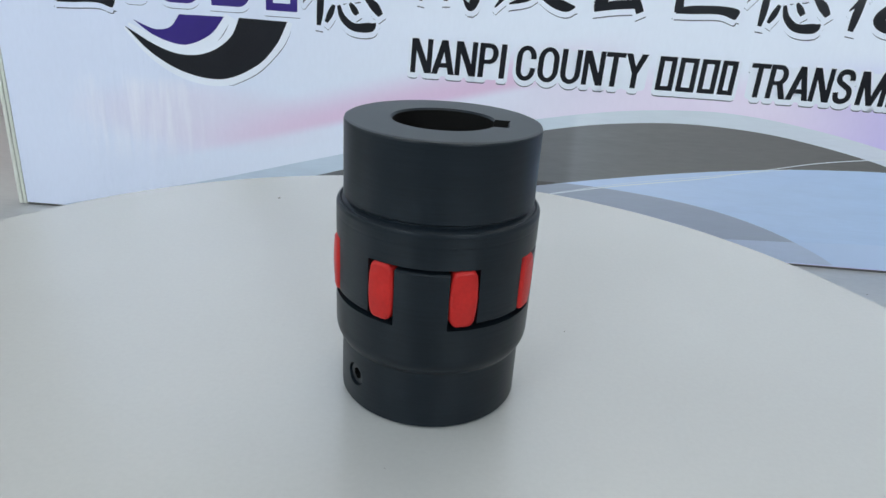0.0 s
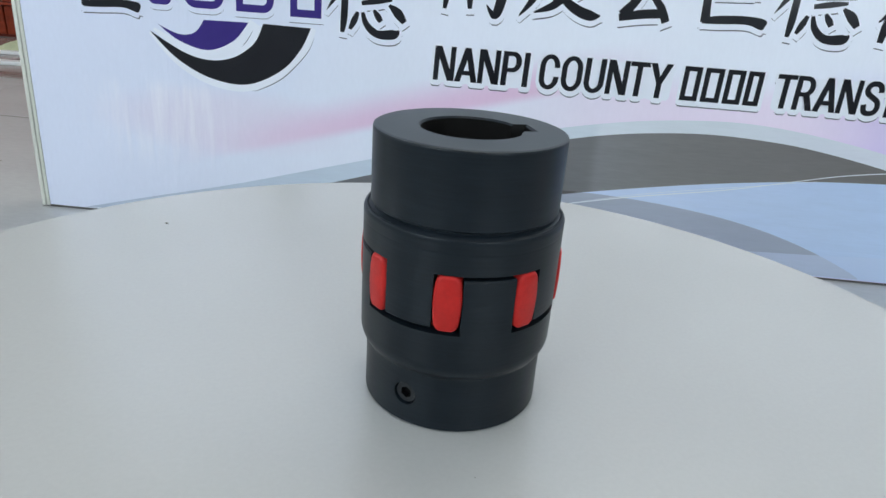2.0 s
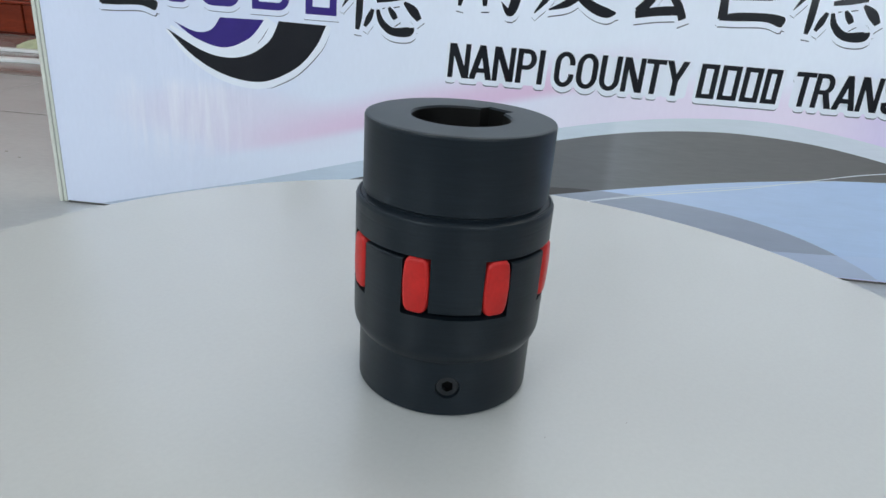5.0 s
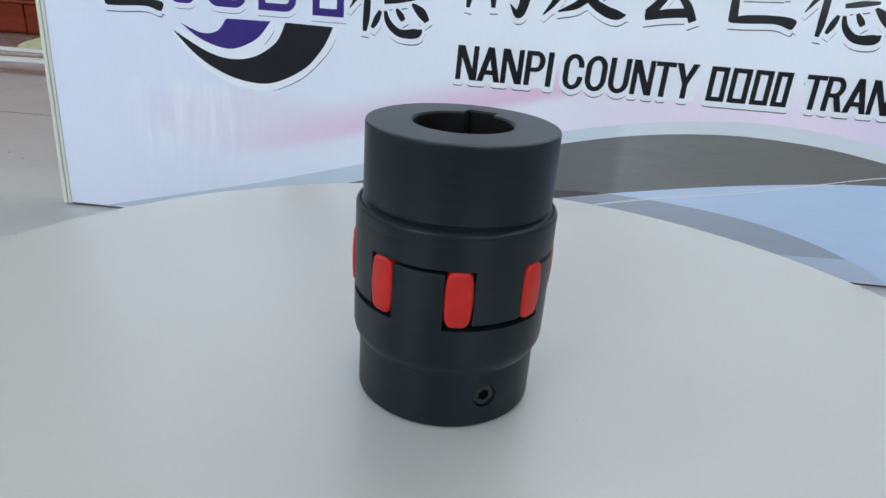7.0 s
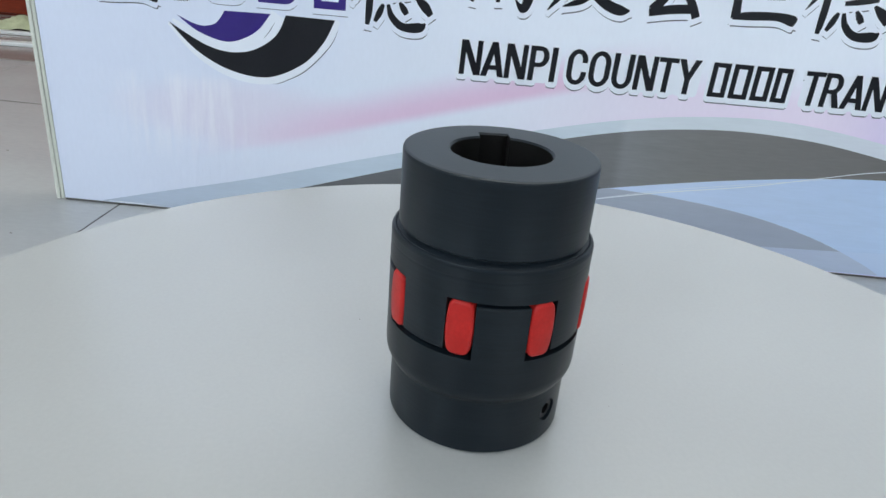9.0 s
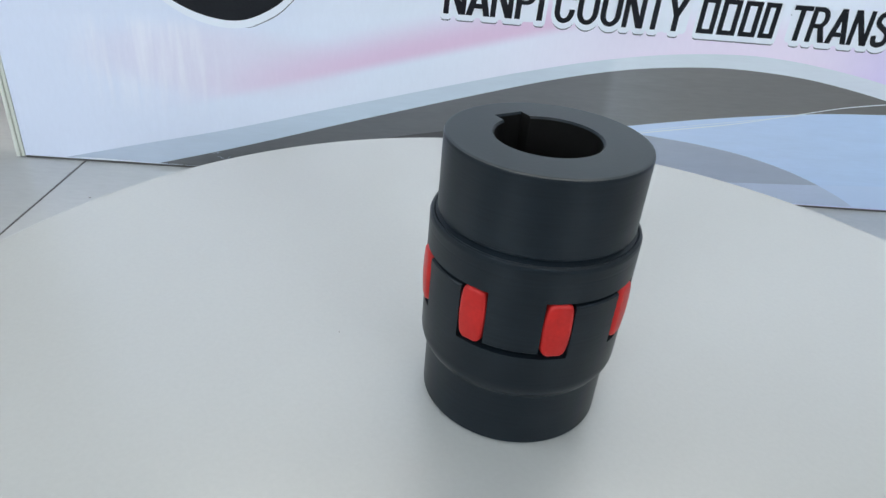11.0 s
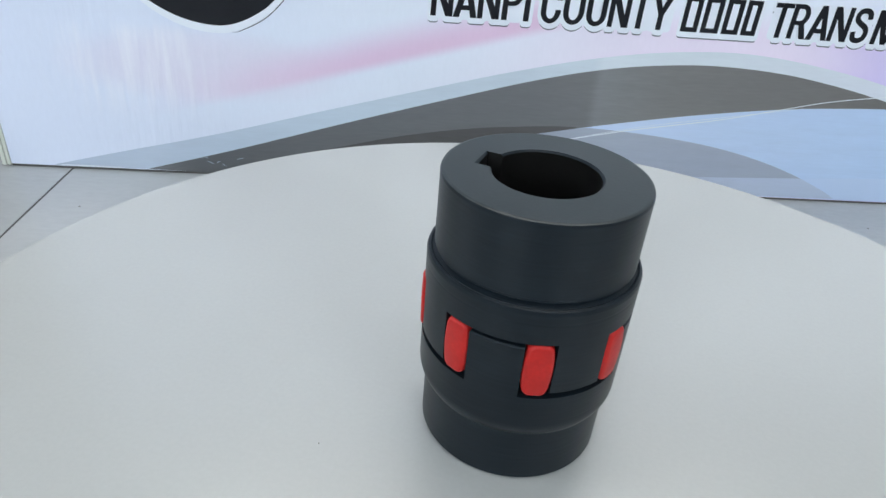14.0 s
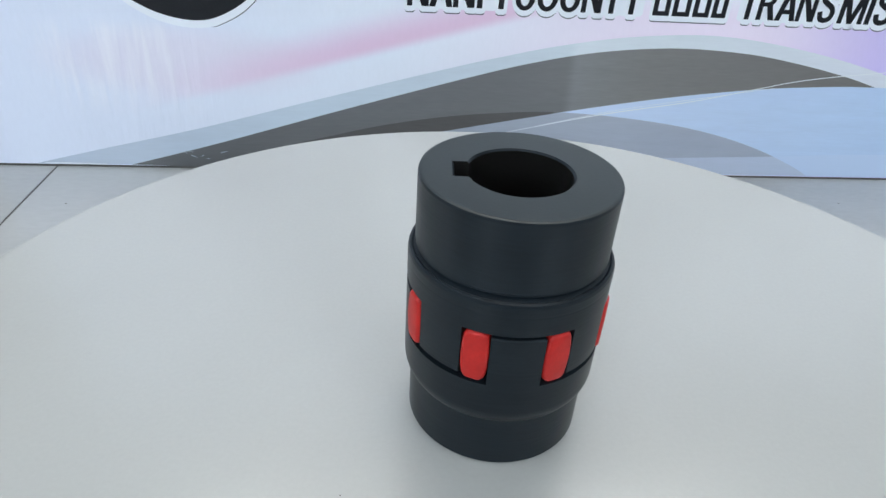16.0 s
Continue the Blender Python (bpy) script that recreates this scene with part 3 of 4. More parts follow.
def curve_points(ctrl, per=10):
    """Catmull-Rom through a few control points."""
    p = [ctrl[0], *ctrl, ctrl[-1]]
    out = []
    for i in range(1, len(p) - 2):
        for s in range(per):
            t = s / per
            out.append(tuple(0.5 * (2 * p[i][q] + (p[i + 1][q] - p[i - 1][q]) * t + (2 * p[i - 1][q] - 5 * p[i][q] + 4 * p[i + 1][q] - p[i + 2][q]) * t * t
                                    + (3 * p[i][q] - p[i - 1][q] - 3 * p[i + 1][q] + p[i + 2][q]) * t ** 3) for q in range(len(ctrl[0]))))
    out.append(tuple(ctrl[-1]))
    return out


def flat(name, outline, level, mat, label="", dx=0.0, dz=0.0):
    """A printed film on the board's face; outline in x and height over the turntable's top."""
    bm = bmesh.new()
    y = -LAYER * level
    front = [bm.verts.new((bx(x + dx), y, bz(z + dz))) for x, z in outline]
    face = bm.faces.new(front)
    bmesh.ops.triangulate(bm, faces=[face])
    me = bpy.data.meshes.new(name)
    bm.faces.ensure_lookup_table()
    bm.normal_update()
    if bm.faces[0].normal.y > 0:
        bmesh.ops.reverse_faces(bm, faces=bm.faces[:])
    bm.to_mesh(me)
    bm.free()
    me.materials.append(mat)
    return part(name, me, board, label)


def between(name, upper, lower, level, mat, label=""):
    flat(name, curve_points(upper) + list(reversed(curve_points(lower))), level, mat, label)


BOT = -0.1635
# waves, back to front
EDGE_A = [(-0.612, BOT), (-0.509, -0.138), (-0.363, -0.103), (-0.199, -0.058), (-0.004, -0.006), (0.076, 0.014), (0.162, 0.033), (0.254, 0.048), (0.342, 0.0555), (0.414, 0.056),
          (0.497, 0.048), (0.597, 0.031), (0.696, 0.007), (0.85, -0.04), (1.05, -0.11), (1.2, BOT)]
EDGE_B = [(-0.474, BOT), (-0.342, -0.127), (-0.159, -0.072), (-0.003, -0.027), (0.112, 0.004), (0.210, 0.024), (0.298, 0.034), (0.376, 0.0365), (0.470, 0.031), (0.556, 0.018), (0.633, 0.002), (0.686, -0.0125)]
EDGE_C = [(-0.25, -0.152), (-0.12, -0.124), (0.001, -0.100), (0.121, -0.077), (0.241, -0.055), (0.363, -0.036), (0.486, -0.0215), (0.580, -0.015), (0.686, -0.0125)]
EDGE_E = [(-0.36, BOT), (-0.26, -0.134), (-0.167, -0.110), (-0.090, -0.092), (0.0, -0.077), (0.080, -0.069), (0.169, -0.065), (0.269, -0.070), (0.373, -0.082), (0.456, -0.099), (0.528, -0.121), (0.591, -0.147), (0.622, BOT)]
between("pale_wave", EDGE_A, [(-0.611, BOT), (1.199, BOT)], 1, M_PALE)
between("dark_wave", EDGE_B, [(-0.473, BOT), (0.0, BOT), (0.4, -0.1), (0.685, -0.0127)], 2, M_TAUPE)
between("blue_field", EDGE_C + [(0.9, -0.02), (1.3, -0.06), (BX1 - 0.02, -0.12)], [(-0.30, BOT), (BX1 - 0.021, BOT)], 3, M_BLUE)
between("pale_blue_foot", [(0.30, -0.1385), (0.55, -0.130), (0.75, -0.123), (1.3, -0.12)], [(0.30, BOT + 0.0005), (1.3, BOT + 0.0005)], 4, M_BLUE2)


def clip_between(name, xs, top_edge, low_edge, level, mat):
    """The strip between two edges over a stretch of x."""
    def at(edge, x):
        pts = curve_points(edge)
        for (xa, za), (xb, zb) in zip(pts[:-1], pts[1:]):
            if xa <= x <= xb:
                return za + (zb - za) * (x - xa) / max(xb - xa, 1e-9)
        return pts[0][1] if x < pts[0][0] else pts[-1][1]
    n = 50
    line = [xs[0] + (xs[1] - xs[0]) * i / n for i in range(n + 1)]
    up = [(x, min(at(e, x) for e in top_edge)) for x in line]
    lo = [(x, max(at(e, x) for e in low_edge)) for x in line]
    keep = [i for i in range(n + 1) if up[i][1] > lo[i][1] + 0.0003]
    flat(name, [up[i] for i in keep] + [lo[i] for i in reversed(keep)], level, mat)


FLOOR_E = [(-1.0, BOT + 0.001), (2.0, BOT + 0.001)]
FOOT_E = [(0.30, -0.1385), (0.55, -0.130), (0.75, -0.123)]
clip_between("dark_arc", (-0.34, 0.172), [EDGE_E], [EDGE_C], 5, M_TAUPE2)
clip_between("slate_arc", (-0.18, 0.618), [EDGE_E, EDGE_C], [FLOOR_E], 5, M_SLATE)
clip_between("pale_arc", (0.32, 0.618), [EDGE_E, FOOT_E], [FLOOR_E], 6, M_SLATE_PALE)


def ribbon(name, ctrl, level, mat, dx=0.0, dz=0.0, grow=0.0):
    """A brush stroke: control points of x, z and width."""
    pts = curve_points(ctrl, 8)
    left, right = [], []
    for i, (x, z, w) in enumerate(pts):
        a, c = pts[max(i - 1, 0)], pts[min(i + 1, len(pts) - 1)]
        tx, tz = c[0] - a[0], c[1] - a[1]
        ln = math.hypot(tx, tz) or 1
        h = w / 2 + grow
        ox, oz = (0, 0)
        if grow and i in (0, len(pts) - 1):
            s = -grow if i == 0 else grow
            ox, oz = tx / ln * s, tz / ln * s
        left.append((x - tz / ln * h + ox, z + tx / ln * h + oz))
        right.append((x + tz / ln * h + ox, z - tx / ln * h + oz))
    # quads, so that a bend may overlap itself
    bm = bmesh.new()
    y = -LAYER * level
    vl = [bm.verts.new((bx(x + dx), y, bz(z + dz))) for x, z in left]
    vr = [bm.verts.new((bx(x + dx), y, bz(z + dz))) for x, z in right]
    for i in range(len(vl) - 1):
        bm.faces.new((vl[i], vr[i], vr[i + 1], vl[i + 1]))
    me = bpy.data.meshes.new(name)
    bm.to_mesh(me)
    bm.free()
    me.materials.append(mat)
    return part(name, me, board)


ribbon("white_line", [(0.10, -0.099, 0.0008), (0.243, -0.068, 0.0015), (0.389, -0.043, 0.0012), (0.486, -0.0215, 0.0011), (0.570, -0.004, 0.0012), (0.695, 0.011, 0.0012), (1.0, 0.04, 0.0012)], 7, M_LINE)
ribbon("white_line", [(0.10, -0.0995, 0.0005), (0.26, -0.062, 0.0006), (0.40, -0.038, 0.0006), (0.52, -0.018, 0.0004)], 7, M_LINE)
ribbon("white_line", [(0.36, -0.052, 0.0003), (0.45, -0.055, 0.0007), (0.55, -0.066, 0.0002)], 7, M_BLUE2)

# the film has lifted a little along the lower edge
ribbon("lifted_edge", [(-0.60, -0.1625, 0.0006), (-0.56, -0.1628, 0.0020), (-0.51, -0.1632, 0.0008)], 8, M_LINE)
# scuffs in the dark wave near the floor
for k in range(9):
    q = random.Random(40 + k)
    x, z, a = q.uniform(-0.42, -0.33), q.uniform(-0.152, -0.128), radians(q.uniform(-35, 50))
    ln = q.uniform(0.004, 0.013)
    ribbon("scuff", [(x, z, 0.0002), (x + ln / 2 * math.cos(a), z + ln / 2 * math.sin(a) + 0.0006, 0.0007), (x + ln * math.cos(a), z + ln * math.sin(a), 0.0002)], 7 + 0.2 * k, M_PALE)

# round emblem: an indigo and a black crescent, each with a white rim and a thin shade line
PURPLE = curve_points([(-0.471, 0.128), (-0.439, 0.107), (-0.396, 0.097), (-0.357, 0.113), (-0.334, 0.140)]) + curve_points([(-0.401, 0.139), (-0.415, 0.121), (-0.439, 0.1165), (-0.471, 0.128)])[:-1]
CRESC = curve_points([(-0.484, 0.118), (-0.444, 0.081), (-0.394, 0.057), (-0.338, 0.052), (-0.287, 0.075), (-0.257, 0.107), (-0.241, 0.139)]) + curve_points([(-0.312, 0.140), (-0.326, 0.112), (-0.357, 0.090), (-0.393, 0.083), (-0.432, 0.091), (-0.484, 0.118)])[:-1]
flat("emblem_crescent", CRESC, 12, M_BLACK, "black crescent")
flat("emblem_crescent", PURPLE, 12, M_INDIGO, "indigo crescent")
RIM = [(-0.484, 0.116, 0.004), (-0.444, 0.078, 0.010), (-0.394, 0.053, 0.012), (-0.338, 0.048, 0.012), (-0.287, 0.071, 0.012), (-0.254, 0.105, 0.012), (-0.238, 0.139, 0.010)]
ribbon("emblem_rim", RIM, 10, M_WHITE)
ribbon("emblem_shade", [(-0.331, 0.0430, 0.0002), (-0.318, 0.0465, 0.0009), (-0.2828, 0.0660, 0.0013), (-0.2485, 0.1015, 0.0010), (-0.236, 0.126, 0.0002)], 11, M_SHADOW)
ribbon("emblem_rim", [(-0.478, 0.121, 0.004), (-0.436, 0.099, 0.014), (-0.395, 0.090, 0.018), (-0.345, 0.104, 0.026), (-0.322, 0.1395, 0.024)], 10, M_WHITE)
ribbon("emblem_shade", [(-0.344, 0.1065, 0.0004), (-0.336, 0.116, 0.0011), (-0.328, 0.129, 0.0003)], 11, M_SHADOW)


def ring_shape(x0, x1, z0, z1, thick, slant, mat, square=()):
    """Plain slanted rounded outline that stands in for a letter of the maker's mark."""
    r = min(x1 - x0, z1 - z0) * 0.3

    def loop(inset):
        a, c, e, g = x0 + inset, x1 - inset, z0 + inset, z1 - inset
        pts = []
        for sx, sz, s in ((c, g, 0), (a, g, 90), (a, e, 180), (c, e, 270)):
            rr = 0.0008 if s in square else max(r - inset, 0.001)
            cx, cz = sx - rr if s in (0, 270) else sx + rr, sz - rr if s in (0, 90) else sz + rr
            for k in range(6):
                q = radians(s + 18 * k)
                pts.append((cx + rr * math.cos(q), cz + rr * math.sin(q)))
        return [(x + (z - z0) * slant, z) for x, z in pts]

    def mesh_ring(name, o, i, level, mt, dx, dz):
        n = len(o)
        v = [(bx(x + dx), -LAYER * level, bz(z + dz)) for x, z in o + i]
        f = [(k, (k + 1) % n, n + (k + 1) % n, n + k) for k in range(n)]
        me = bpy.data.meshes.new(name)
        me.from_pydata(v, [], f)
        me.materials.append(mt)
        part(name, me, board)

    mesh_ring("mark_shape", loop(0), loop(thick), 12, mat, 0, 0)
    mesh_ring("mark_rim", loop(-0.0045), loop(thick + 0.003), 10, M_BANNER, 0.0006, -0.003)
    mesh_ring("mark_shade", loop(-0.0026), loop(thick), 8, M_SHADOW, 0.0010, -0.0058)


# maker's mark over the emblem, as plain indigo outlines
for a, c, low_z, square in ((-0.484, -0.448, 0.1555, ()), (-0.430, -0.370, 0.1545, ()), (-0.352, -0.296, 0.1545, (90, 180)), (-0.272, -0.226, 0.153, (0, 90, 180, 270))):
    ring_shape(a, c, low_z, low_z + 0.075, 0.0105, 0.0, M_INDIGO, square)


def arc(cx, cz, rx, rz, tx, tz, a0, a1, n=14):
    """Quads of an elliptic band, tx and tz thick, from a0 to a1 degrees."""
    out = []
    for k in range(n):
        q = []
        for a, inner in ((a0 + (a1 - a0) * k / n, 0), (a0 + (a1 - a0) * (k + 1) / n, 0), (a0 + (a1 - a0) * (k + 1) / n, 1), (a0 + (a1 - a0) * k / n, 1)):
            c, d = math.cos(radians(a)), math.sin(radians(a))
            q.append((cx + (rx - inner * tx) * c, cz + (rz - inner * tz) * d))
        out.append(q)
    return out


def rect(x0, x1, z0, z1):
    return [[(x0, z0), (x1, z0), (x1, z1), (x0, z1)]]


def bent(ctrl, w):
    """Quads of a bent stroke of even width."""
    pts, out, sides = curve_points(ctrl, 4), [], []
    for i, (x, z) in enumerate(pts):
        a, c = pts[max(i - 1, 0)], pts[min(i + 1, len(pts) - 1)]
        tx, tz = c[0] - a[0], c[1] - a[1]
        ln = math.hypot(tx, tz) or 1
        sides.append(((x - tz / ln * w / 2, z + tx / ln * w / 2), (x + tz / ln * w / 2, z - tx / ln * w / 2)))
    for p, q in zip(sides[:-1], sides[1:]):
        out.append([p[0], p[1], q[1], q[0]])
    return out


# narrow bold capitals, one unit high: width and pieces
ST, HB = 0.157, 0.136       # stem, crossbar
BOWL = rect(0, ST, 0, 1) + rect(ST, 0.30, 1 - HB, 1) + rect(ST, 0.30, 0.40, 0.40 + HB - 0.01) + arc(0.29, 0.70, 0.25, 0.30, ST, HB, -90, 90)
CAPITALS = {
    "N": (0.60, rect(0, ST - 0.01, 0, 1) + rect(0.61 - ST, 0.60, 0, 1) + [[(0.0, 1), (0.19, 1), (0.60, 0), (0.41, 0)]]),
    "A": (0.66, [[(0, 0), (0.175, 0), (0.415, 1), (0.245, 1)], [(0.245, 1), (0.415, 1), (0.66, 0), (0.485, 0)]] + rect(0.13, 0.53, 0.20, 0.335)),
    "P": (0.54, BOWL),
    "R": (0.59, BOWL + [[(0.26, 0.44), (0.43, 0.46), (0.59, 0), (0.40, 0)]]),
    "I": (ST, rect(0, ST, 0, 1)),
    "C": (0.57, rect(0, ST, 0.33, 0.67) + arc(0.285, 0.67, 0.285, 0.345, ST, HB, 0, 180) + arc(0.285, 0.33, 0.285, 0.345, ST, HB, 180, 360) + rect(0.57 - ST, 0.57, 0.635, 0.67) + rect(0.57 - ST, 0.57, 0.33, 0.375)),
    "O": (0.60, rect(0, ST, 0.35, 0.65) + rect(0.60 - ST, 0.60, 0.35, 0.65) + arc(0.30, 0.65, 0.30, 0.365, ST, HB, 0, 180) + arc(0.30, 0.35, 0.30, 0.365, ST, HB, 180, 360)),
    "U": (0.58, rect(0, ST, 0.32, 1) + rect(0.58 - ST, 0.58, 0.32, 1) + arc(0.29, 0.32, 0.29, 0.335, ST, HB, 180, 360)),
    "T": (0.56, rect(0, 0.56, 1 - HB, 1) + rect(0.28 - ST / 2, 0.28 + ST / 2, 0, 1 - HB)),
    "Y": (0.64, rect(0.32 - ST / 2, 0.32 + ST / 2, 0, 0.43) + [[(0, 1), (0.185, 1), (0.32 + ST / 2, 0.42), (0.32 - ST / 2, 0.42)], [(0.455, 1), (0.64, 1), (0.32 + ST / 2, 0.42), (0.32 - ST / 2, 0.42)]]),
    "S": (0.56, bent([(0.475, 0.69), (0.465, 0.80), (0.40, 0.90), (0.28, 0.935), (0.15, 0.90), (0.09, 0.78), (0.12, 0.65), (0.27, 0.54), (0.42, 0.44), (0.475, 0.29), (0.43, 0.13), (0.28, 0.065), (0.13, 0.12), (0.08, 0.32)], 0.158)),
    "M": (0.76, rect(0, ST - 0.01, 0, 1) + rect(0.77 - ST, 0.76, 0, 1) + [[(0, 1), (0.20, 1), (0.455, 0), (0.305, 0)], [(0.56, 1), (0.76, 1), (0.455, 0), (0.305, 0)]]),
}
HALO = [(math.cos(radians(a)), math.sin(radians(a))) for a in range(0, 360, 24)] + [(0, 0), (0.5, 0), (-0.5, 0)]
SNUG = {"A": 0.005, "T": 0.015, "Y": 0.0}


def print_shape(name, pieces, level, mat, place, spread=0.0, dx=0.0, dz=0.0):
    """Printed quads on the board, each a hair over the last; spread widens the shape all round."""
    verts, faces = [], []
    for k, (ux, uz) in enumerate(HALO if spread else [(0, 0)]):
        for q, piece in enumerate(pieces):
            b0 = len(verts)
            for x, z in piece:
                wx, wz = place(x, z)
                verts.append((bx(wx + ux * spread + dx), -LAYER * (level + 0.02 * k + 0.004 * (q % 5)), bz(wz + uz * spread + dz)))
            faces.append(tuple(range(b0, b0 + len(piece))))
    me = bpy.data.meshes.new(name)
    me.from_pydata(verts, [], faces)
    me.materials.append(mat)
    return part(name, me, board)


def lettering(text, x0, x1, z0, z1, slant=0.03):
    """One printed word, black with a white rim and a thin dark line under it, fitted between x0..x1 and z0..z1."""
    gaps = [min(SNUG.get(p, 0.065), SNUG.get(q, 0.065)) for p, q in zip(text[:-1], text[1:])]
    total = sum(CAPITALS[ch][0] for ch in text) + sum(gaps)
    sx, sz = (x1 - x0 - slant * (z1 - z0)) / total, z1 - z0
    at = x0
    for i, ch in enumerate(text):
        width, pieces = CAPITALS[ch]

        def place(x, z, at=at):
            return at + x * sx + z * sz * slant, z0 + z * sz

        print_shape("letter", pieces, 13 + 0.1 * i, M_BLACK, place)
        print_shape("letter_rim", pieces + rect(0.06, max(width - 0.06, 0.1), 0.10, 0.92), 10 + 0.12 * i, M_WHITE, place, 0.0046, 0.0004, -0.0030)
        print_shape("letter_shade", pieces, 7 + 0.12 * i, M_SHADOW, place, 0.0034, 0.0004, -0.0057)
        at += (width + (gaps[i] if i < len(gaps) else 0)) * sx


def name_shape(x0, x1, z0, z1, slant):
    """A plain slanted box outline in place of a letter of the maker's name."""
    w = (x1 - x0) / (z1 - z0)
    frame_bars = rect(0, ST, 0, 1) + rect(w - ST, w, 0, 1) + rect(ST, w - ST, 1 - HB, 1) + rect(ST, w - ST, 0, HB)

    def place(x, z):
        return x0 + (x + z * slant) * (z1 - z0), z0 + z * (z1 - z0)

    lift = 20 * (x0 % 0.05)
    print_shape("mark_shape", frame_bars, 12, M_BLACK, place)
    print_shape("mark_rim", frame_bars + rect(0.1, w - 0.1, 0.1, 0.9), 10 + lift, M_WHITE, place, 0.0046, 0.0004, -0.0030)
    print_shape("mark_shade", frame_bars, 7 + lift, M_SHADOW, place, 0.0034, 0.0004, -0.0057)


lettering("NANPI", -0.0590, 0.0805, 0.0818, 0.1295)
lettering("COUNTY", 0.0945, 0.2835, 0.0818, 0.1295)
for a, c in ((0.2985, 0.3235), (0.328, 0.3545), (0.359, 0.384), (0.388, 0.410)):
    name_shape(a, c, 0.0818, 0.1290, 0.03)
lettering("TRANS", 0.429, 0.579, 0.0815, 0.1285)
lettering("MISSION", 0.585, 0.785, 0.0810, 0.1280)


def brush(strokes):
    """One large brushed character: strokes with white rim and grey shade, each a hair over the last."""
    for k, s in enumerate(strokes):
        ribbon("stroke", s, 12 + 0.1 * k, M_BLACK)
        ribbon("stroke_rim", s, 10 + 0.1 * k, M_BANNER, 0.0005, -0.003, 0.0045)
        ribbon("stroke_shade", s, 8 + 0.1 * k, M_SHADOW, 0.0012, -0.0064, 0.0026)


def shifted(strokes, dx, dz, k=1.0):
    return [[(x * k + dx, z * k + dz, w * k) for x, z, w in s] for s in strokes]


# a square-framed character, origin at its lower left
FRAME_CHAR = [[(0.004, 0.110, 0.010), (0.001, 0.05, 0.010), (0.003, 0.002, 0.013)],
              [(-0.001, 0.003, 0.006), (0.020, 0.006, 0.011), (0.060, 0.008, 0.011), (0.082, 0.004, 0.014), (0.086, 0.003, 0.004)],
              [(0.004, 0.108, 0.008), (0.05, 0.112, 0.010), (0.080, 0.110, 0.012)],
              [(0.006, 0.074, 0.008), (0.06, 0.076, 0.009)], [(0.006, 0.040, 0.008), (0.06, 0.043, 0.009)], [(0.062, 0.078, 0.009), (0.064, 0.040, 0.010)]]
# a walking-man-and-heart character, origin below its middle
HEART_CHAR = [[(0.024, 0.066, 0.010), (0.012, 0.048, 0.007), (0.000, 0.030, 0.001)], [(0.026, 0.050, 0.010), (0.025, 0.02, 0.010), (0.023, 0.001, 0.006)],
              [(0.045, 0.030, 0.005), (0.040, 0.018, 0.009), (0.034, 0.006, 0.005)], [(0.050, 0.042, 0.006), (0.072, 0.046, 0.008), (0.094, 0.049, 0.004)],
              [(0.052, 0.030, 0.005), (0.058, 0.014, 0.009), (0.074, 0.002, 0.011), (0.098, 0.003, 0.013), (0.106, 0.009, 0.002)],
              [(0.068, 0.034, 0.004), (0.074, 0.026, 0.009), (0.079, 0.019, 0.007)], [(0.090, 0.042, 0.004), (0.103, 0.032, 0.013), (0.113, 0.020, 0.008)],
              [(0.052, 0.064, 0.010), (0.100, 0.068, 0.010)], [(0.060, 0.066, 0.009), (0.058, 0.086, 0.009)], [(0.098, 0.066, 0.009), (0.100, 0.088, 0.009)],
              [(0.056, 0.087, 0.009), (0.102, 0.089, 0.009)], [(0.076, 0.088, 0.009), (0.078, 0.120, 0.009)], [(0.050, 0.104, 0.008), (0.106, 0.108, 0.009)]]
brush(shifted(FRAME_CHAR, -0.582, 0.1445))
brush(shifted(HEART_CHAR, -0.218, 0.1365))
brush([[(-0.046, 0.222, 0.010), (-0.047, 0.196, 0.009), (-0.049, 0.180, 0.005)], [(-0.015, 0.215, 0.008), (-0.014, 0.198, 0.009), (-0.013, 0.182, 0.006)],
       [(0.036, 0.240, 0.010), (0.031, 0.200, 0.014), (0.023, 0.176, 0.011), (0.010, 0.189, 0.001)], [(-0.048, 0.240, 0.010), (0.036, 0.244, 0.011)], [(-0.006, 0.275, 0.011), (-0.006, 0.242, 0.010)],
       [(-0.040, 0.268, 0.009), (0.030, 0.272, 0.010)], [(-0.034, 0.215, 0.007), (0.020, 0.218, 0.007)]])
brush([[(0.090, 0.240, 0.010), (0.076, 0.204, 0.010), (0.057, 0.178, 0.002)], [(0.150, 0.225, 0.010), (0.116, 0.205, 0.012), (0.100, 0.193, 0.010), (0.077, 0.184, 0.002)],
       [(0.106, 0.218, 0.006), (0.120, 0.202, 0.011), (0.140, 0.190, 0.014), (0.158, 0.185, 0.013), (0.170, 0.186, 0.002)],
       [(0.088, 0.248, 0.010), (0.165, 0.252, 0.011)], [(0.126, 0.275, 0.011), (0.124, 0.222, 0.010)]])
brush([[(0.228, 0.226, 0.009), (0.214, 0.206, 0.012), (0.200, 0.189, 0.015)], [(0.196, 0.186, 0.010), (0.225, 0.192, 0.012), (0.255, 0.195, 0.012)], [(0.240, 0.215, 0.008), (0.252, 0.202, 0.011), (0.261, 0.184, 0.011)],
       [(0.190, 0.226, 0.009), (0.275, 0.231, 0.010)], [(0.205, 0.275, 0.010), (0.204, 0.232, 0.009)], [(0.256, 0.278, 0.010), (0.256, 0.232, 0.009)], [(0.205, 0.274, 0.009), (0.258, 0.278, 0.010)]])
brush(shifted(FRAME_CHAR, 0.311, 0.1865))
brush(shifted(HEART_CHAR, 0.405, 0.1765))
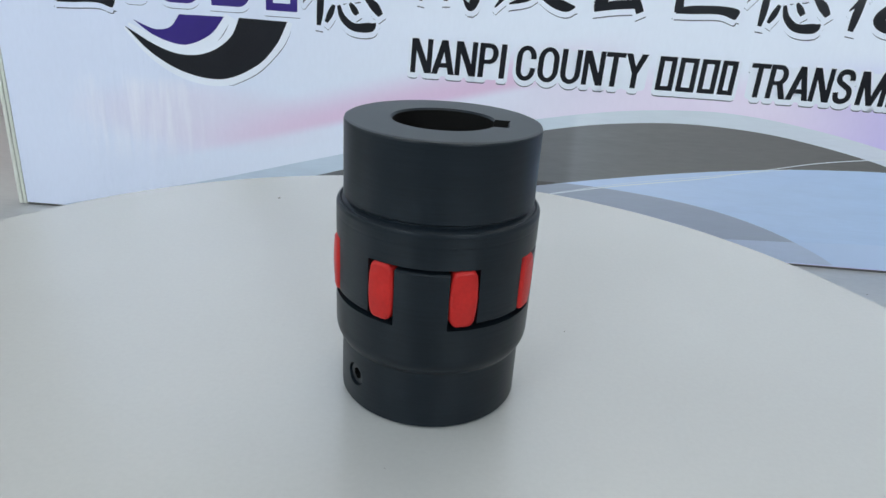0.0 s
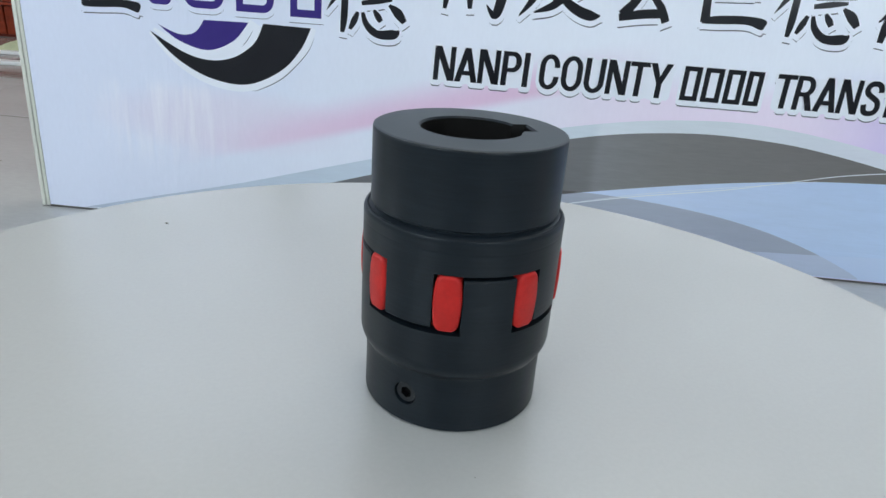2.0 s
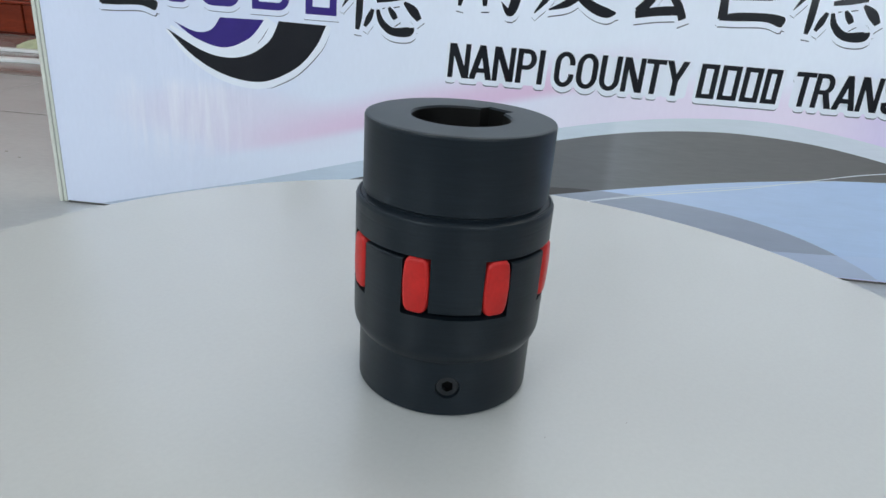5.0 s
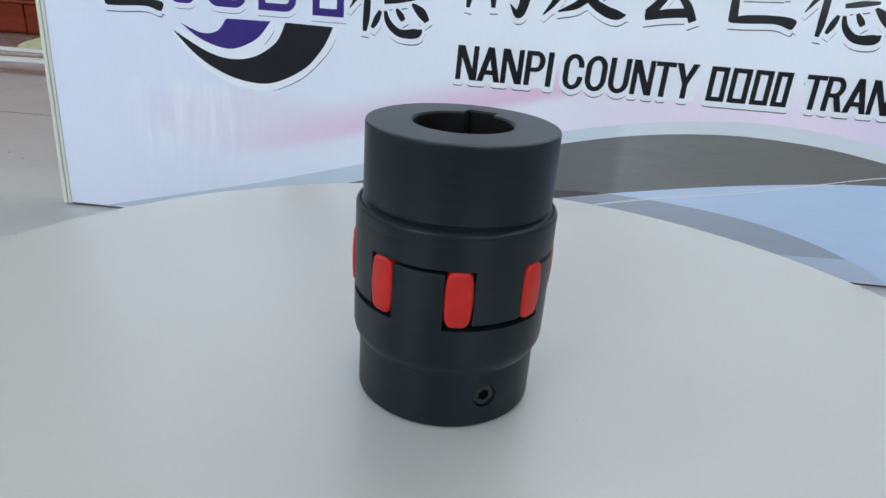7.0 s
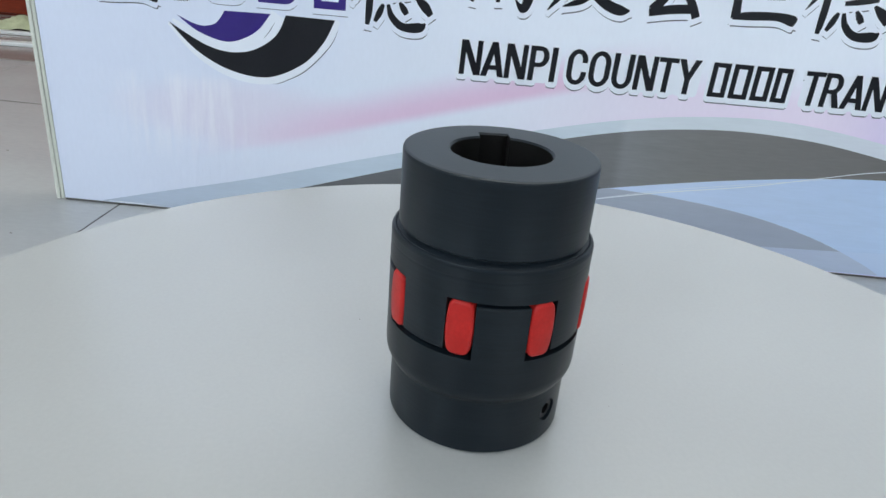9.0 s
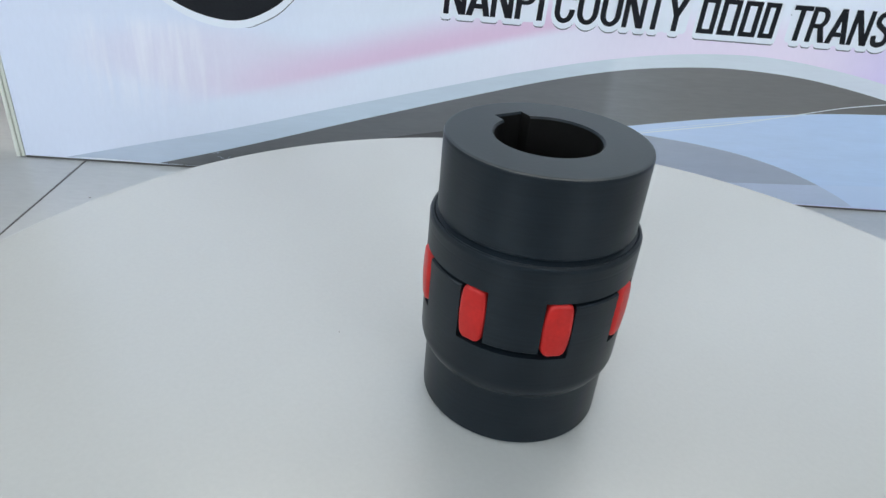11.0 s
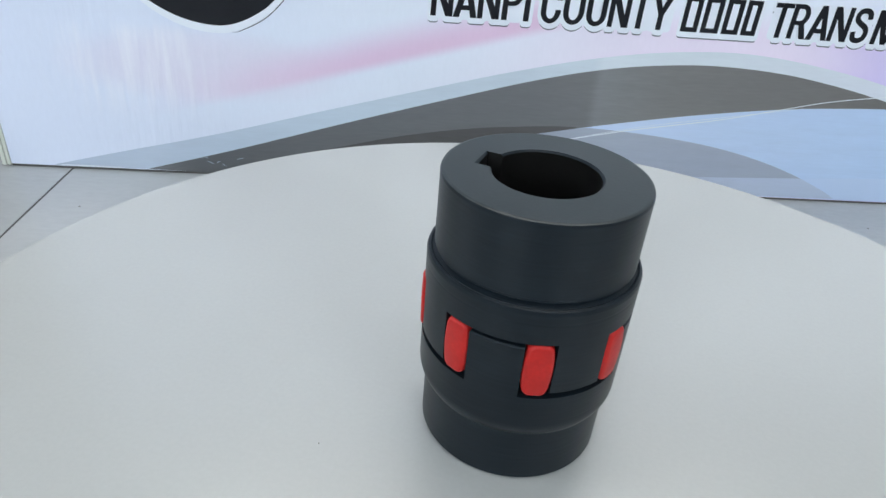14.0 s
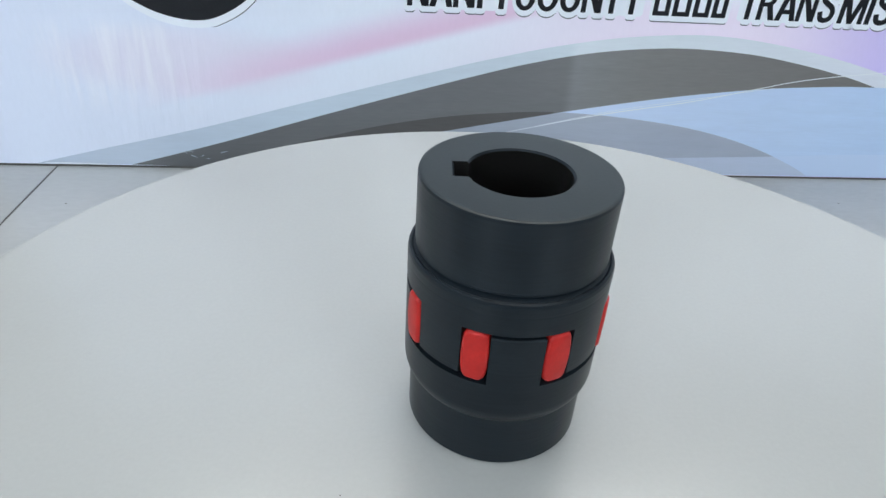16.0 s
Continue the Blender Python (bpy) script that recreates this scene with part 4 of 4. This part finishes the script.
brush([[(0.575, 0.255, 0.010), (0.562, 0.225, 0.010), (0.545, 0.205, 0.002)], [(0.560, 0.222, 0.010), (0.556, 0.20, 0.012), (0.553, 0.179, 0.008)], [(0.600, 0.212, 0.014), (0.588, 0.196, 0.016), (0.606, 0.186, 0.014), (0.640, 0.192, 0.012)],
       [(0.592, 0.240, 0.009), (0.645, 0.245, 0.010)], [(0.622, 0.270, 0.010), (0.600, 0.212, 0.010)], [(0.636, 0.205, 0.009), (0.648, 0.180, 0.013)]])


# ---------------------------------------------------------------- far side of the hall
def desk():
    ob = new("wooden_desk")
    x0, x1, y0, y1 = -3.3, -1.05, 2.57, 3.25
    part("plinth", box("plinth", x0 + 0.01, x1 - 0.01, y0 + 0.012, y1, 0, 0.012, M_RWOOD2), ob)
    cuts = (x0, -2.72, -2.15, -1.60, x1)
    for a, c in zip(cuts[:-1], cuts[1:]):
        part("foot_panel", box("foot_panel", a + 0.004, c - 0.004, y0, y0 + 0.03, 0.012, 0.135, M_RWOOD, 0.004), ob)
        part("front_panel", box("front_panel", a + 0.004, c - 0.004, y0 - 0.004, y0 + 0.03, 0.152, 0.70, M_RWOOD, 0.004), ob)
    part("moulding", box("moulding", x0, x1, y0 - 0.014, y0 + 0.03, 0.137, 0.150, M_RWOOD, 0.004), ob)
    part("body", box("body", x0, x1, y0 + 0.031, y1, 0.013, 0.70, M_RWOOD2), ob)
    part("top", box("top", x0 - 0.03, x1 + 0.03, y0 - 0.04, y1 + 0.03, 0.701, 0.75, M_RWOOD, 0.008), ob)
    return tagged(ob, "red-brown varnished wooden desk on the tiles", "desk")


desk()
for y, x0, x1, w, turn in ((2.06, -3.2, -1.2, 0.03, 4.0), (1.85, -2.6, -1.1, 0.05, 7.0)):
    s = new("trim_strip", box("trim_strip", -(x1 - x0) / 2, (x1 - x0) / 2, -w / 2, w / 2, 0.0, 0.012, M_PLAST, 0.003))
    s.matrix_world = pose((x0 + x1) / 2, y, 0.0042, 0, 0, turn)
    tagged(s, "long white plastic trim strip lying on the tiles", "trim strip", "strips on the floor")


def rag():
    bm = bmesh.new()
    bmesh.ops.create_grid(bm, x_segments=40, y_segments=28, size=1)
    for v in bm.verts:
        x, y = v.co.x, v.co.y
        edge = max(0.0, 1 - (x * x + y * y * 1.1) ** 0.5 * (0.9 + 0.2 * noise.noise(Vector((x * 2, y * 2, 3)))))
        z = edge ** 0.6 * 0.05 + 0.03 * edge * noise.noise(Vector((x * 4, y * 4, 0))) + 0.012 * edge * noise.noise(Vector((x * 11, y * 11, 5)))
        v.co = (x * 0.15 + 0.02 * noise.noise(Vector((y * 3, 1, 1))), y * 0.08, max(z, 0.0) + 0.001)
    bmesh.ops.solidify(bm, geom=bm.faces[:], thickness=0.001)
    me = bpy.data.meshes.new("cleaning_rag")
    bm.to_mesh(me)
    bm.free()
    for p in me.polygons:
        p.use_smooth = True
    me.materials.append(M_CLOTH)
    ob = new("cleaning_rag", me)
    ob.matrix_world = pose(-1.76, 2.24, 0.0045, 0, 0, 10)
    return tagged(ob, "crumpled yellow-green cloth lying on the tiles", "cloth")


rag()


# ---------------------------------------------------------------- what moves
def motions():
    times = [0.25 * k for k in range(65)]
    walk(disc, [(t, pose(0, 0, TOP, 0, 0, SPIN * t)) for t in times])
    ox, oy = 0.0243, 0.0113
    rows = []
    for t in times:
        a = radians(SPIN * t)
        rows.append((t, pose(ox * math.cos(a) - oy * math.sin(a), ox * math.sin(a) + oy * math.cos(a), TOP + 0.0002, 0, 0, PHASE + SPIN * t)))
    walk(jaw, rows)


motions()
